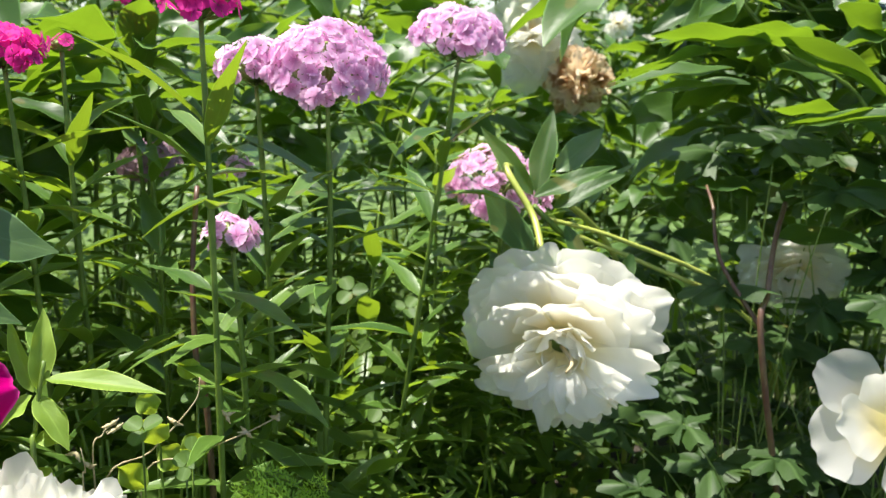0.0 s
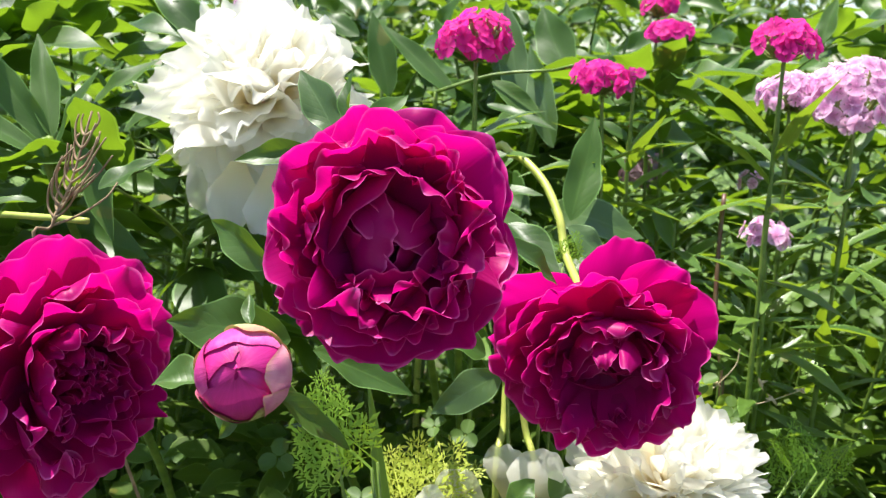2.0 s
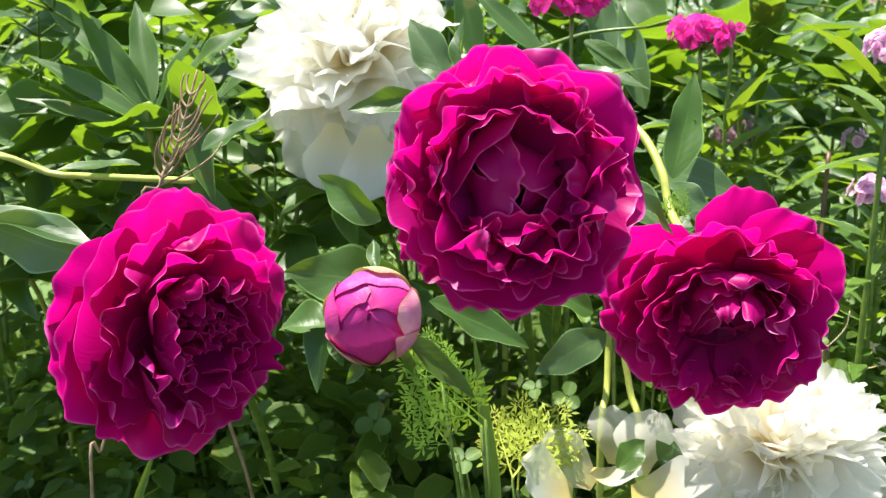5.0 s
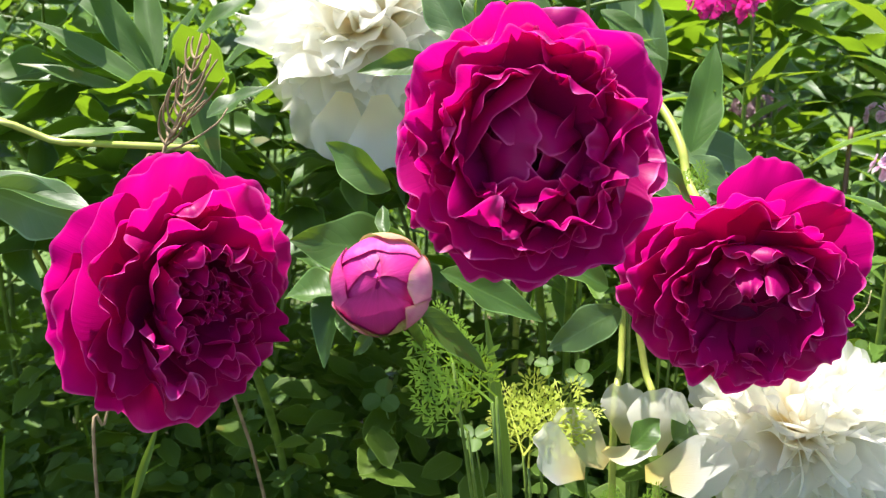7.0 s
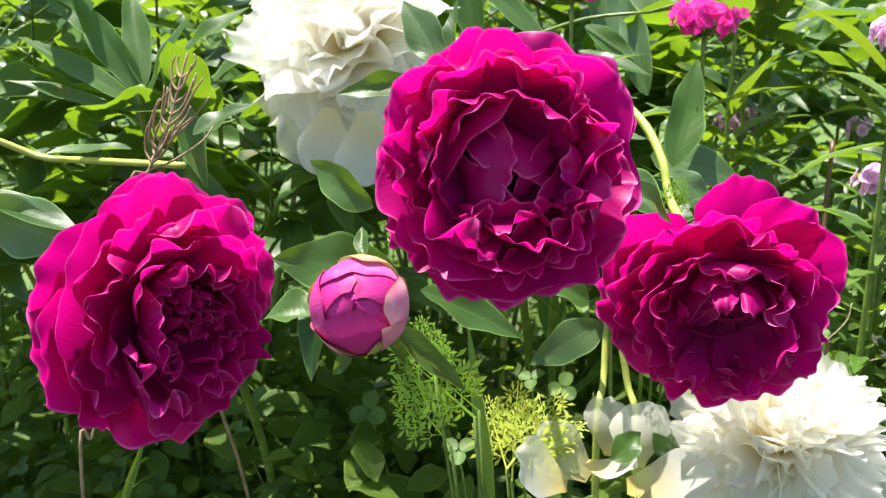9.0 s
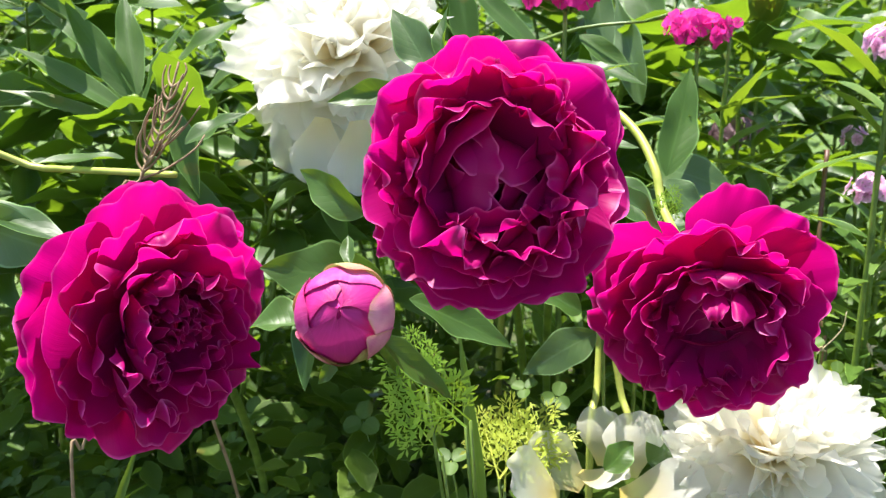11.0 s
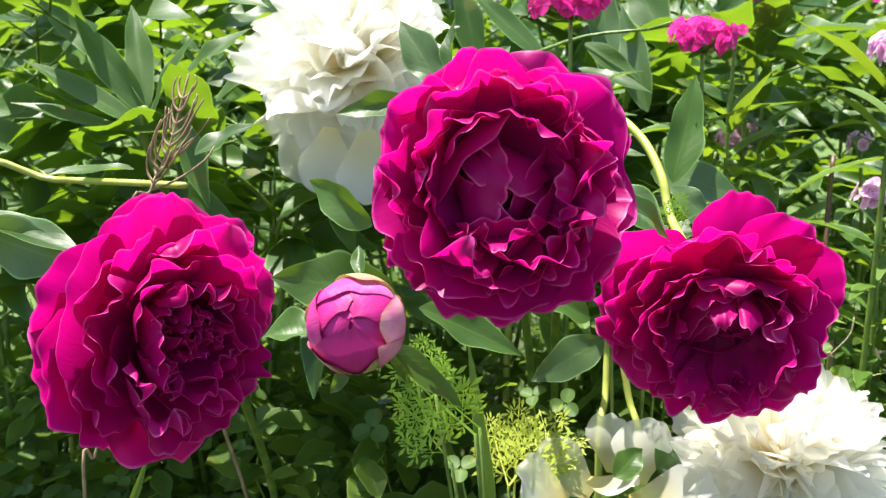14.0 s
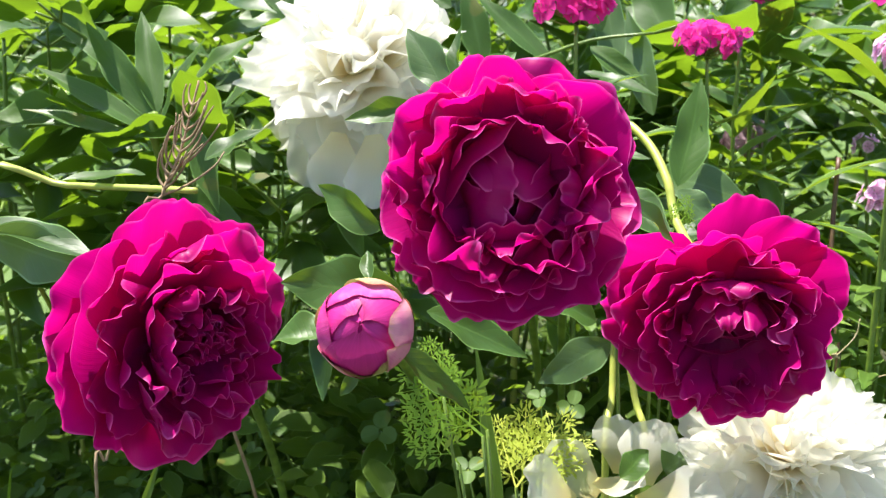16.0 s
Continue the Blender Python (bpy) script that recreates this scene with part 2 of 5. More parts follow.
def lone(name, me, label, category, kind="", m=None, group=""):
    ob = new(name, me)
    if m is not None:
        ob.matrix_basis = m
    PLACE[ob] = m if m is not None else Matrix.Identity(4)
    return tagged(ob, label, category, group, kind)


def grid_faces(nu, nv, start=0):
    return [(start + j * nu + i, start + j * nu + i + 1, start + (j + 1) * nu + i + 1, start + (j + 1) * nu + i) for j in range(nv - 1) for i in range(nu - 1)]


def frame_at(at, along, up=(0, 0, 1), size=1.0):
    """A pose with y along the given way and z as near to up as can be."""
    y = Vector(along).normalized()
    x = y.cross(Vector(up))
    if x.length < 1e-4:
        x = y.cross(Vector((1, 0, 0)))
    x.normalize()
    z = x.cross(y)
    m = Matrix((x, y, z)).transposed().to_4x4()
    return Matrix.Translation(at) @ m @ Matrix.Diagonal((size, size, size, 1))


def face_at(at, axis, turn=0.0):
    """A pose with z along the axis."""
    return Matrix.Translation(at) @ Vector(axis).normalized().to_track_quat("Z", "Y").to_matrix().to_4x4() @ Matrix.Rotation(turn, 4, "Z")


def smooth_line(points, steps=6):
    """A soft line through the points."""
    p = [Vector(q) for q in points]
    p = [2 * p[0] - p[1], *p, 2 * p[-1] - p[-2]]
    out = []
    for i in range(1, len(p) - 2):
        for k in range(steps):
            t = k / steps
            out.append(0.5 * (2 * p[i] + (p[i + 1] - p[i - 1]) * t + (2 * p[i - 1] - 5 * p[i] + 4 * p[i + 1] - p[i + 2]) * t * t + (3 * p[i] - p[i - 1] - 3 * p[i + 1] + p[i + 2]) * t ** 3))
    out.append(p[-2])
    return out


def tube(line, r0, r1, sides=7, knots=()):
    """Vertices and faces of a tapered stalk; knots: shares of its length with a swollen joint."""
    verts, faces = [], []
    n = len(line)
    side = Vector((1, 0.3, 0)).normalized()
    for i, q in enumerate(line):
        t = (line[min(i + 1, n - 1)] - line[max(i - 1, 0)]).normalized()
        a = t.cross(side)
        if a.length < 0.05:
            a = t.cross(Vector((0, 1, 0.2)))
        a.normalize()
        b = t.cross(a)
        f = i / (n - 1)
        r = (r0 + (r1 - r0) * f) * (1 + sum(0.45 * math.exp(-((f - k) * n / 0.9) ** 2) for k in knots))
        verts += [q + r * (math.cos(2 * math.pi * k / sides) * a + math.sin(2 * math.pi * k / sides) * b) for k in range(sides)]
    for i in range(n - 1):
        for k in range(sides):
            faces.append((i * sides + k, i * sides + (k + 1) % sides, (i + 1) * sides + (k + 1) % sides, (i + 1) * sides + k))
    faces.append(tuple(range(sides - 1, -1, -1)))
    faces.append(tuple(range((n - 1) * sides, n * sides)))
    return verts, faces


def tubes(name, lines, material):
    """Several stalks (line, first radius, last radius) that grow as one."""
    verts, faces = [], []
    for line, r0, r1 in lines:
        v, f = tube(line, r0, r1)
        faces += [tuple(i + len(verts) for i in q) for q in f]
        verts += v
    return make_mesh(name, verts, faces, material)


# ---- leaves ----
def blade(name, width, fold, bend, wave, seed, material, widest=0.42, nu=5, nv=11, twist=0.0, tip=1.0):
    """A leaf of length 1 along y: pointed at both ends, folded along its rib, bent down, with wavy margins."""
    rng = random.Random(seed)
    ph = [rng.uniform(0, 6.28) for _ in range(4)]
    verts, uvs = [], []
    for j in range(nv):
        v = j / (nv - 1)
        e = math.log(0.5) / math.log(widest)
        w = width * max(math.sin(math.pi * v ** e), 0.0) ** (0.85 if v < 0.5 else tip) + 0.004
        for i in range(nu):
            u = 2 * i / (nu - 1) - 1
            x = u * w * math.cos(fold)
            z = abs(u) * w * math.sin(fold) - bend * v * v + wave * w * abs(u) * math.sin(9 * v + ph[0] + (1.7 if u > 0 else 0))
            # crinkled margins and a slightly quilted face
            z += 0.30 * wave * w * (u * u * math.sin(17 * v + ph[2] + u) + 0.4 * math.sin(11 * v + 4 * u + ph[3]))
            x += 0.05 * width * math.sin(5 * v + ph[1]) + 0.07 * width * u * math.sin(13 * v + ph[3] + 2 * u) * math.sin(math.pi * v)
            a = twist * v
            verts.append((x * math.cos(a) - z * math.sin(a), v - 0.25 * bend * v ** 3, x * math.sin(a) + z * math.cos(a)))
            uvs.append(((u + 1) / 2, v))
    return make_mesh(name, verts, grid_faces(nu, nv), material, uvs)


LEAFLETS = [blade("leaflet", 0.175 + 0.02 * (k % 3), 0.22 + 0.09 * (k % 4), 0.05 + 0.07 * (k % 5), 0.26, k, PEONY_LEAF, 0.44 + 0.02 * (k % 3), 5, 14, twist=0.25 * (k % 3 - 1)) for k in range(9)]
LANCES = [blade("lance", 0.085 + 0.016 * (k % 3), 0.35, 0.08 + 0.09 * (k % 4), 0.15, 60 + k, LANCE_LEAF, 0.40, 3, 8, 0.2 * (k % 3 - 1), 1.1) for k in range(7)]


def lobed(name, seed, material, lobes=3):
    """A flat leaf of about unit size with rounded, cut lobes, its stalk at the origin."""
    rng = random.Random(seed)
    n = 46
    verts, uvs, faces = [(0, 0.05, 0.0)], [(0.5, 0.3)], []
    for ring, share in ((1, 0.45), (2, 0.75), (3, 1.0)):
        for k in range(n):
            a = math.radians(-150 + 300 * k / (n - 1))
            big = 0.5 + 0.5 * math.cos(a * 3) if abs(a) < 2.1 else 0.35
            r = 0.30 + 0.62 * big ** 1.2 + 0.11 * math.cos(a * 13 + seed) * big
            r *= 1 if abs(a) < 1.0 else 0.86
            rr = share * (r if ring == 3 else (r + 0.45) / 2)
            z = 0.10 * rr * math.cos(3 * a) - 0.20 * rr * rr + 0.03 * math.sin(5 * a + seed)
            verts.append((rr * math.sin(a) * 0.62, 0.05 + rr * math.cos(a) * 0.62, z))
            uvs.append((0.5 + 0.4 * share * math.sin(a), 0.3 + 0.5 * share * math.cos(a)))
    for k in range(n - 1):
        faces.append((0, 1 + k, 2 + k))
        for q in range(2):
            faces.append((1 + q * n + k, 1 + (q + 1) * n + k, 2 + (q + 1) * n + k, 2 + q * n + k))
    return make_mesh(name, verts, faces, material, uvs)


LOBED = [lobed("lobed_leaf", k, LOBED_LEAF) for k in range(4)]


def leaf_between(parent, base, tip, up, width, name="leaf", fold=0.25, bend=0.1, pale=False, seed=0, label="", widest=0.42):
    """A single leaf from its base to its tip, with its upper face towards up."""
    base, tip = Vector(base), Vector(tip)
    size = (tip - base).length
    me = blade(name, width / 2 / size, fold, bend, 0.16, seed, PALE_LEAF if pale else PEONY_LEAF, widest, 7, 21)
    return part(name, me, parent, frame_at(base, tip - base, up, size), label)


# ---- flowers ----
def wobble(rng, low, high, count=4):
    """An uneven wave: a few sines with chance lengths and starts."""
    waves = [(rng.uniform(low, high), rng.uniform(0, 6.28), rng.uniform(0.5, 1.0)) for _ in range(count)]
    total = sum(w[2] for w in waves) * 0.62
    return lambda x: sum(k * np.sin(f * x + p) for f, p, k in waves) / total


def petal(length, half, r0, z0, a0, a1, rng, material, cup=0.4, folds=0.05, crinkle=0.014, notch=0.06, curl=0.0, rounding=0.34, bow=1.0, nu=33, nv=17):
    """A petal of a flower whose axis is z, standing out along x. It leaves the base at the angle a0 and ends at a1, is
    hollowed by cup, creased lengthwise by folds, crinkled and nicked along its margin; its lip turns in by curl."""
    u = np.linspace(-1, 1, nu)[None, :]
    v = np.linspace(0, 1, nv)[:, None] ** 0.85
    w1, w2, w3, w4, w5 = wobble(rng, 1.6, 4.2), wobble(rng, 6, 12), wobble(rng, 12, 21), wobble(rng, 3, 9), wobble(rng, 2.5, 7)
    lean = rng.uniform(-0.5, 0.5)
    cut = rounding * np.abs(u + 0.12 * lean) ** 3.0 + notch * (0.5 + 0.5 * w4(u)) + 0.22 * notch * w3(u)
    s = v * (1 - np.clip(cut, 0, 0.8) * v)
    edge = 1 - v * np.ones_like(u)
    soft = np.clip(1 - edge / 0.26, 0, 1)
    angle = a0 + (a1 - a0) * s ** bow + 1.5 * curl * soft ** 1.2 * np.clip(0.30 + 0.9 * w5(u), -0.4, 1.4) + 0.20 * soft * w2(u)
    step = np.diff(s, axis=0, prepend=0) * length
    r, z = r0 + np.cumsum(np.cos(angle) * step, axis=0), z0 + np.cumsum(np.sin(angle) * step, axis=0)
    wide = half * (0.24 + 0.76 * np.sin(np.clip(s / 0.74, 0, 1) * 1.5708) ** 1.25)
    phi = cup * (0.45 + 0.55 * s) + 1e-3
    y = wide * np.sin(u * phi) / phi + 0.10 * lean * length * s ** 2
    out = wide * (1 - np.cos(u * phi)) / phi
    out = out + folds * length * s ** 1.5 * w1(u + 0.25 * s) + crinkle * length * (np.clip((s - 0.45) / 0.55, 0, 1) ** 2 * w2(u + 0.15 * s) + 0.45 * np.clip((s - 0.72) / 0.28, 0, 1) ** 1.5 * w3(u))
    x, z = r - out * np.sin(angle), z + out * np.cos(angle)
    verts = np.stack([x, y + 0 * x, z], axis=-1).reshape(-1, 3)
    uvs = np.stack([(u + 1) / 2 + 0 * x, v + 0 * x], axis=-1).reshape(-1, 2)
    return make_mesh("petal", verts, grid_faces(nu, nv), material, uvs)


def peony_bloom(owner, at, axis, R, seed, style, material, turn=0.0, squash=(1, 1)):
    """A peony: rings of petals round its axis, each petal a part. A ring: number, length, half width, start angle,
    end angle, first radius, first height, cup, looseness, turn of the lip; lengths in shares of R."""
    rng = random.Random(seed)
    m = face_at(at, axis) @ Matrix.Diagonal((*squash, 1, 1)) @ Matrix.Rotation(turn, 4, "Z")
    n = 26
    verts = [(0.22 * R * math.cos(2 * math.pi * k / n) * s, 0.22 * R * math.sin(2 * math.pi * k / n) * s, h * R) for s, h in ((0.3, -0.52), (1.0, -0.42), (0.9, -0.36), (0.3, -0.32)) for k in range(n)]
    faces = [(q * n + k, q * n + (k + 1) % n, (q + 1) * n + (k + 1) % n, (q + 1) * n + k) for q in range(3) for k in range(n)]
    bloom = part("bloom", make_mesh("bloom", verts, faces, CALYX), owner, m, style["label"])
    near = style.get("near", True)
    nu, nv = (33, 17) if near else (13, 9)
    j = lambda a: rng.uniform(-a, a)
    for ring, (count, length, half, a0, a1, r0, z0, cup, loose, curl) in enumerate(style["rings"]):
        first = rng.uniform(0, 6.28)
        for i in range(count):
            lift = j(loose)
            calm = 0.3 if a1 >= 140 else 1.0
            me = petal(R * length * (1 + j(style["vary"])), R * half * (1 + j(0.2)), R * r0, R * z0, radians(a0 + lift * 0.7), radians(a1 + lift + j(loose * 0.6)), rng, material, cup * rng.uniform(0.6, 1.4), calm * style["folds"] * rng.uniform(0.5, 1.5),
                       calm * style["crinkle"] * rng.uniform(0.6, 1.5), style["notch"] * rng.uniform(0.4, 1.6), radians(curl * rng.uniform(-0.6, 1.5)), style.get("round", 0.34), style.get("bow", 1.0), nu, nv)
            th = first + 2 * math.pi * (i + j(0.36)) / count
            part("petal", me, bloom, m @ Matrix.Rotation(th, 4, "Z") @ Matrix.Translation((0, 0, R * j(0.04))) @ Matrix.Rotation(j(0.10 + 0.05 * ring), 4, "X"))
    for way, length, half, a0, a1, r0, z0, cup, curl in style.get("odd", ()):
        # single petals that stand out from the rings
        calm = 0.35 if a1 >= 140 else 1.0
        me = petal(R * length, R * half, R * r0, R * z0, radians(a0), radians(a1), rng, material, cup, calm * style["folds"], calm * style["crinkle"], style["notch"], radians(curl), 0.34, 1.0, nu, nv)
        part("petal", me, bloom, m @ Matrix.Rotation(radians(way) - turn, 4, "Z"))
    if "shag" in style:
        # petals that burst from the heart every way, each turned about its own length
        count, length, half, low, high = style["shag"]
        for k in range(count):
            f = (k + 0.5) / count
            a = math.asin(lerp(math.sin(radians(low)), math.sin(radians(high)), f))
            me = petal(R * length * rng.uniform(0.78, 1.06), R * half * rng.uniform(0.6, 1.35), 0.02 * R, 0, a - radians(j(10)), a + radians(j(26)), rng, material, rng.uniform(0.2, 1.1), style["folds"] * rng.uniform(0.7, 1.8), style["crinkle"] * rng.uniform(0.8, 1.8),
                       style["notch"] * rng.uniform(0.6, 1.8), radians(rng.uniform(-50, 60)), style.get("round", 0.34), 1.0, 25 if near else 11, 13 if near else 8)
            spin = Matrix.Rotation(-a, 4, "Y") @ Matrix.Rotation(j(0.75), 4, "X") @ Matrix.Rotation(a, 4, "Y")
            part("petal", me, bloom, m @ Matrix.Rotation(k * 2.39996 + j(0.3), 4, "Z") @ spin)
    return bloom


ROSE = dict(label="wide open bloom of broad magenta petals round a deep cup", folds=0.060, crinkle=0.020, notch=0.065, vary=0.09,
            odd=((172, 0.86, 0.46, 28, 188, 0.15, -0.44, 0.8, 0), (75, 0.84, 0.42, 28, 184, 0.16, -0.47, 0.8, 0), (12, 0.86, 0.26, 30, 92, 0.30, -0.22, 0.5, -75), (-18, 0.78, 0.24, 34, 88, 0.30, -0.22, 0.5, -60), (-78, 0.54, 0.24, 54, 100, 0.30, -0.10, 0.7, 90), (-120, 0.62, 0.18, 40, 96, 0.30, -0.22, 0.5, 90) ), rings=(
    (7, 1.02, 0.56, -34, 24, 0.10, -0.30, 0.30, 11, -20), (9, 0.98, 0.50, -18, 42, 0.11, -0.28, 0.40, 13, 25), (10, 0.93, 0.44, -4, 58, 0.13, -0.26, 0.55, 14, 50), (10, 0.88, 0.38, 6, 76, 0.15, -0.26, 0.75, 15, 65),
    (9, 0.83, 0.34, 12, 90, 0.20, -0.28, 0.90, 15, 80), (8, 0.74, 0.28, 20, 100, 0.27, -0.30, 1.0, 16, 95), (3, 0.68, 0.13, 22, 112, 0.28, -0.28, 0.5, 22, 110), (3, 0.80, 0.56, 0, 150, 0.14, -0.46, 0.8, 5, 6), (3, 0.70, 0.50, 8, 160, 0.09, -0.44, 0.8, 6, 6), (3, 0.50, 0.34, 24, 160, 0.02, -0.40, 0.8, 8, 6)))
FRILLED = dict(ROSE, label="open bloom of magenta petals with a crowded ruffled heart", folds=0.064, crinkle=0.024,
               odd=((112, 0.64, 0.15, 44, 104, 0.26, -0.15, 0.3, 70), (60, 0.62, 0.14, 46, 104, 0.26, -0.15, 0.3, 80), (-70, 0.70, 0.20, 40, 96, 0.30, -0.15, 0.6, 95), (-120, 0.76, 0.20, 30, 90, 0.34, -0.2, 0.6, 95), (-30, 0.78, 0.2, 30, 84, 0.34, -0.2, 0.6, 95), (200, 0.7, 0.16, 40, 90, 0.3, -0.2, 0.6, -80)), rings=(
    (7, 1.05, 0.56, -30, 12, 0.10, -0.30, 0.40, 11, -12), (8, 0.98, 0.50, -14, 34, 0.11, -0.27, 0.50, 13, 20), (10, 0.90, 0.36, 0, 54, 0.12, -0.25, 0.60, 14, 45), (10, 0.83, 0.32, 10, 74, 0.13, -0.24, 0.75, 15, 60),
    (9, 0.75, 0.27, 20, 90, 0.14, -0.23, 0.80, 16, 75), (10, 0.64, 0.19, 32, 98, 0.15, -0.22, 0.7, 20, 85), (12, 0.56, 0.13, 46, 98, 0.11, -0.20, 0.6, 22, 95), (12, 0.50, 0.10, 60, 96, 0.06, -0.18, 0.5, 24, 95), (9, 0.46, 0.08, 74, 94, 0.02, -0.16, 0.5, 24, 90)))
CUPPED = dict(ROSE, label="nodding bloom of layered magenta petals round a dark cup", folds=0.056, crinkle=0.023, notch=0.075,
              odd=((160, 0.74, 0.42, 24, 186, 0.14, -0.54, 0.8, 0), (30, 0.72, 0.40, 24, 184, 0.15, -0.56, 0.8, 0), (-12, 0.66, 0.26, 50, 118, 0.44, -0.06, 0.9, 10), (55, 0.50, 0.14, 60, 130, 0.34, 0.0, 0.5, 60), (95, 0.46, 0.12, 60, 128, 0.30, 0.02, 0.5, 60), (-115, 0.62, 0.18, 44, 98, 0.38, -0.06, 0.5, 100), (-70, 0.62, 0.2, 40, 96, 0.40, -0.06, 0.5, 95), (-40, 0.56, 0.16, 46, 100, 0.42, -0.04, 0.5, 90)), rings=(
    (8, 1.10, 0.52, -34, 18, 0.10, -0.30, 0.35, 12, -16), (9, 1.04, 0.46, -20, 38, 0.11, -0.28, 0.45, 13, 22), (10, 0.95, 0.40, -6, 56, 0.12, -0.26, 0.55, 13, 50), (10, 0.88, 0.32, 6, 76, 0.14, -0.25, 0.70, 14, 65),
    (9, 0.80, 0.28, 14, 92, 0.18, -0.27, 0.85, 16, 60), (8, 0.68, 0.20, 22, 104, 0.22, -0.28, 0.8, 20, 80), (8, 0.60, 0.12, 28, 110, 0.26, -0.28, 0.5, 24, 95), (4, 0.64, 0.46, 4, 150, 0.12, -0.44, 0.9, 6, 10), (3, 0.52, 0.40, 16, 158, 0.08, -0.44, 0.9, 6, 10), (4, 0.40, 0.24, 30, 150, 0.01, -0.42, 0.8, 10, 20)))
GUARD = ((7, 0.98, 0.44, -84, -66, 0.10, -0.12, 0.5, 14, -10), (9, 1.0, 0.44, -62, -36, 0.10, -0.10, 0.5, 14, -20))
BOMB = dict(label="full cream-white bloom of crowded frilled petals", folds=0.080, crinkle=0.030, notch=0.13, vary=0.14, shag=(74, 0.98, 0.33, -14, 90), rings=(
    (9, 0.98, 0.46, -46, -8, 0.08, -0.10, 0.5, 14, -20), (10, 0.95, 0.42, -24, 10, 0.08, -0.08, 0.5, 14, 10)))
FLAT = dict(label="loose drooping white bloom with broad petals", folds=0.07, crinkle=0.02, notch=0.10, vary=0.16, rings=(
    (9, 0.96, 0.44, -6, 12, 0.10, -0.15, 0.4, 10, 12), (9, 0.86, 0.38, 4, 32, 0.10, -0.12, 0.5, 12, 14), (9, 0.66, 0.28, 20, 50, 0.08, -0.10, 0.6, 16, 20), (11, 0.42, 0.15, 42, 74, 0.05, -0.08, 0.5, 20, 20)))
LOOSE = dict(FLAT, label="loose white bloom with broad petals")
SPARSE = dict(FLAT, label="white bloom with a few broad petals left", folds=0.04, crinkle=0.012, notch=0.05, rings=((5, 1.0, 0.50, -6, 10, 0.10, -0.15, 0.5, 12, 10), (4, 0.80, 0.42, 10, 36, 0.10, -0.12, 0.6, 14, 10)))
SMALL = dict(BOMB, label="white bloom", near=False, shag=(34, 0.94, 0.36, -8, 90))
WILT = dict(FLAT, label="withered brown bloom", folds=0.13, crinkle=0.05, near=False, shag=(40, 0.8, 0.2, -20, 90), rings=((10, 0.80, 0.32, -30, 30, 0.1, -0.2, 0.6, 30, 40), (12, 0.72, 0.26, 0, 60, 0.1, -0.15, 0.6, 30, 40)))


def floret_mesh(seed, material):
    """A five-petalled pink with toothed margins, one unit across."""
    rng = random.Random(seed)
    verts, uvs, faces = [], [], []
    for k in range(5):
        th = 2 * math.pi * k / 5 + rng.uniform(-0.08, 0.08)
        tilt = rng.uniform(-0.05, 0.16)
        base = len(verts)
        rows = ((0.03, 0.04), (0.22, 0.13), (0.38, 0.24), (0.48, 0.27))
        for q, (r, w) in enumerate(rows):
            for i in range(7):
                u = i / 3 - 1
                rr = r - 0.05 * u * u * (q > 1) + (0.028 * (1 if i % 2 else -1) if q == 3 else 0)
                x, y, z = rr, u * w, tilt * rr + 0.05 * u * u * q / 3 + 0.02 * math.sin(9 * u + seed)
                verts.append((x * math.cos(th) - y * math.sin(th), x * math.sin(th) + y * math.cos(th), z + 0.004 * k))
                uvs.append(((u + 1) / 2, q / 3))
        faces += grid_faces(7, 4, base)
    return make_mesh("floret", verts, faces, material, uvs)


FLORETS = {m.name: [floret_mesh(k, m) for k in range(4)] for m in (PINK_FLORET, CERISE_FLORET, FADED_FLORET)}


# room kept clear of foliage round heads and blooms and on their way to the sun
OPEN_ROOM = []


def crowded(root, way, long):
    return any((root + way * long * f - c).length < r for c, r in OPEN_ROOM for f in (0.15, 0.55, 1.0))


def stalk_leaves(owner, line, seed, first=0.15, last=0.92, step=0.045, size=0.065, meshes=LANCES):
    """Pairs of narrow leaves up a stalk, each pair turned across the one below."""
    rng = random.Random(seed)
    total = sum((b - a).length for a, b in zip(line, line[1:]))
    pairs = max(2, int(total * (last - first) / step))
    for k in range(pairs):
        f = first + (last - first) * k / pairs
        i = min(int(f * (len(line) - 1)), len(line) - 2)
        at = line[i].lerp(line[i + 1], f * (len(line) - 1) - i)
        turn = k * 1.45 + seed + rng.uniform(-0.4, 0.4)
        for s in (0, math.pi):
            lift = rng.uniform(-0.1, 1.3)
            way = Vector((math.cos(turn + s), math.sin(turn + s), lift))
            kind, long = rng.choice(meshes), size * rng.uniform(0.7, 1.3)
            if not crowded(at, way.normalized(), long):
                part("leaf", kind, owner, frame_at(at, way, (0, 0, 1) if lift < 1.0 else way.cross(Vector((way.y, -way.x, 0))) * -1, long))


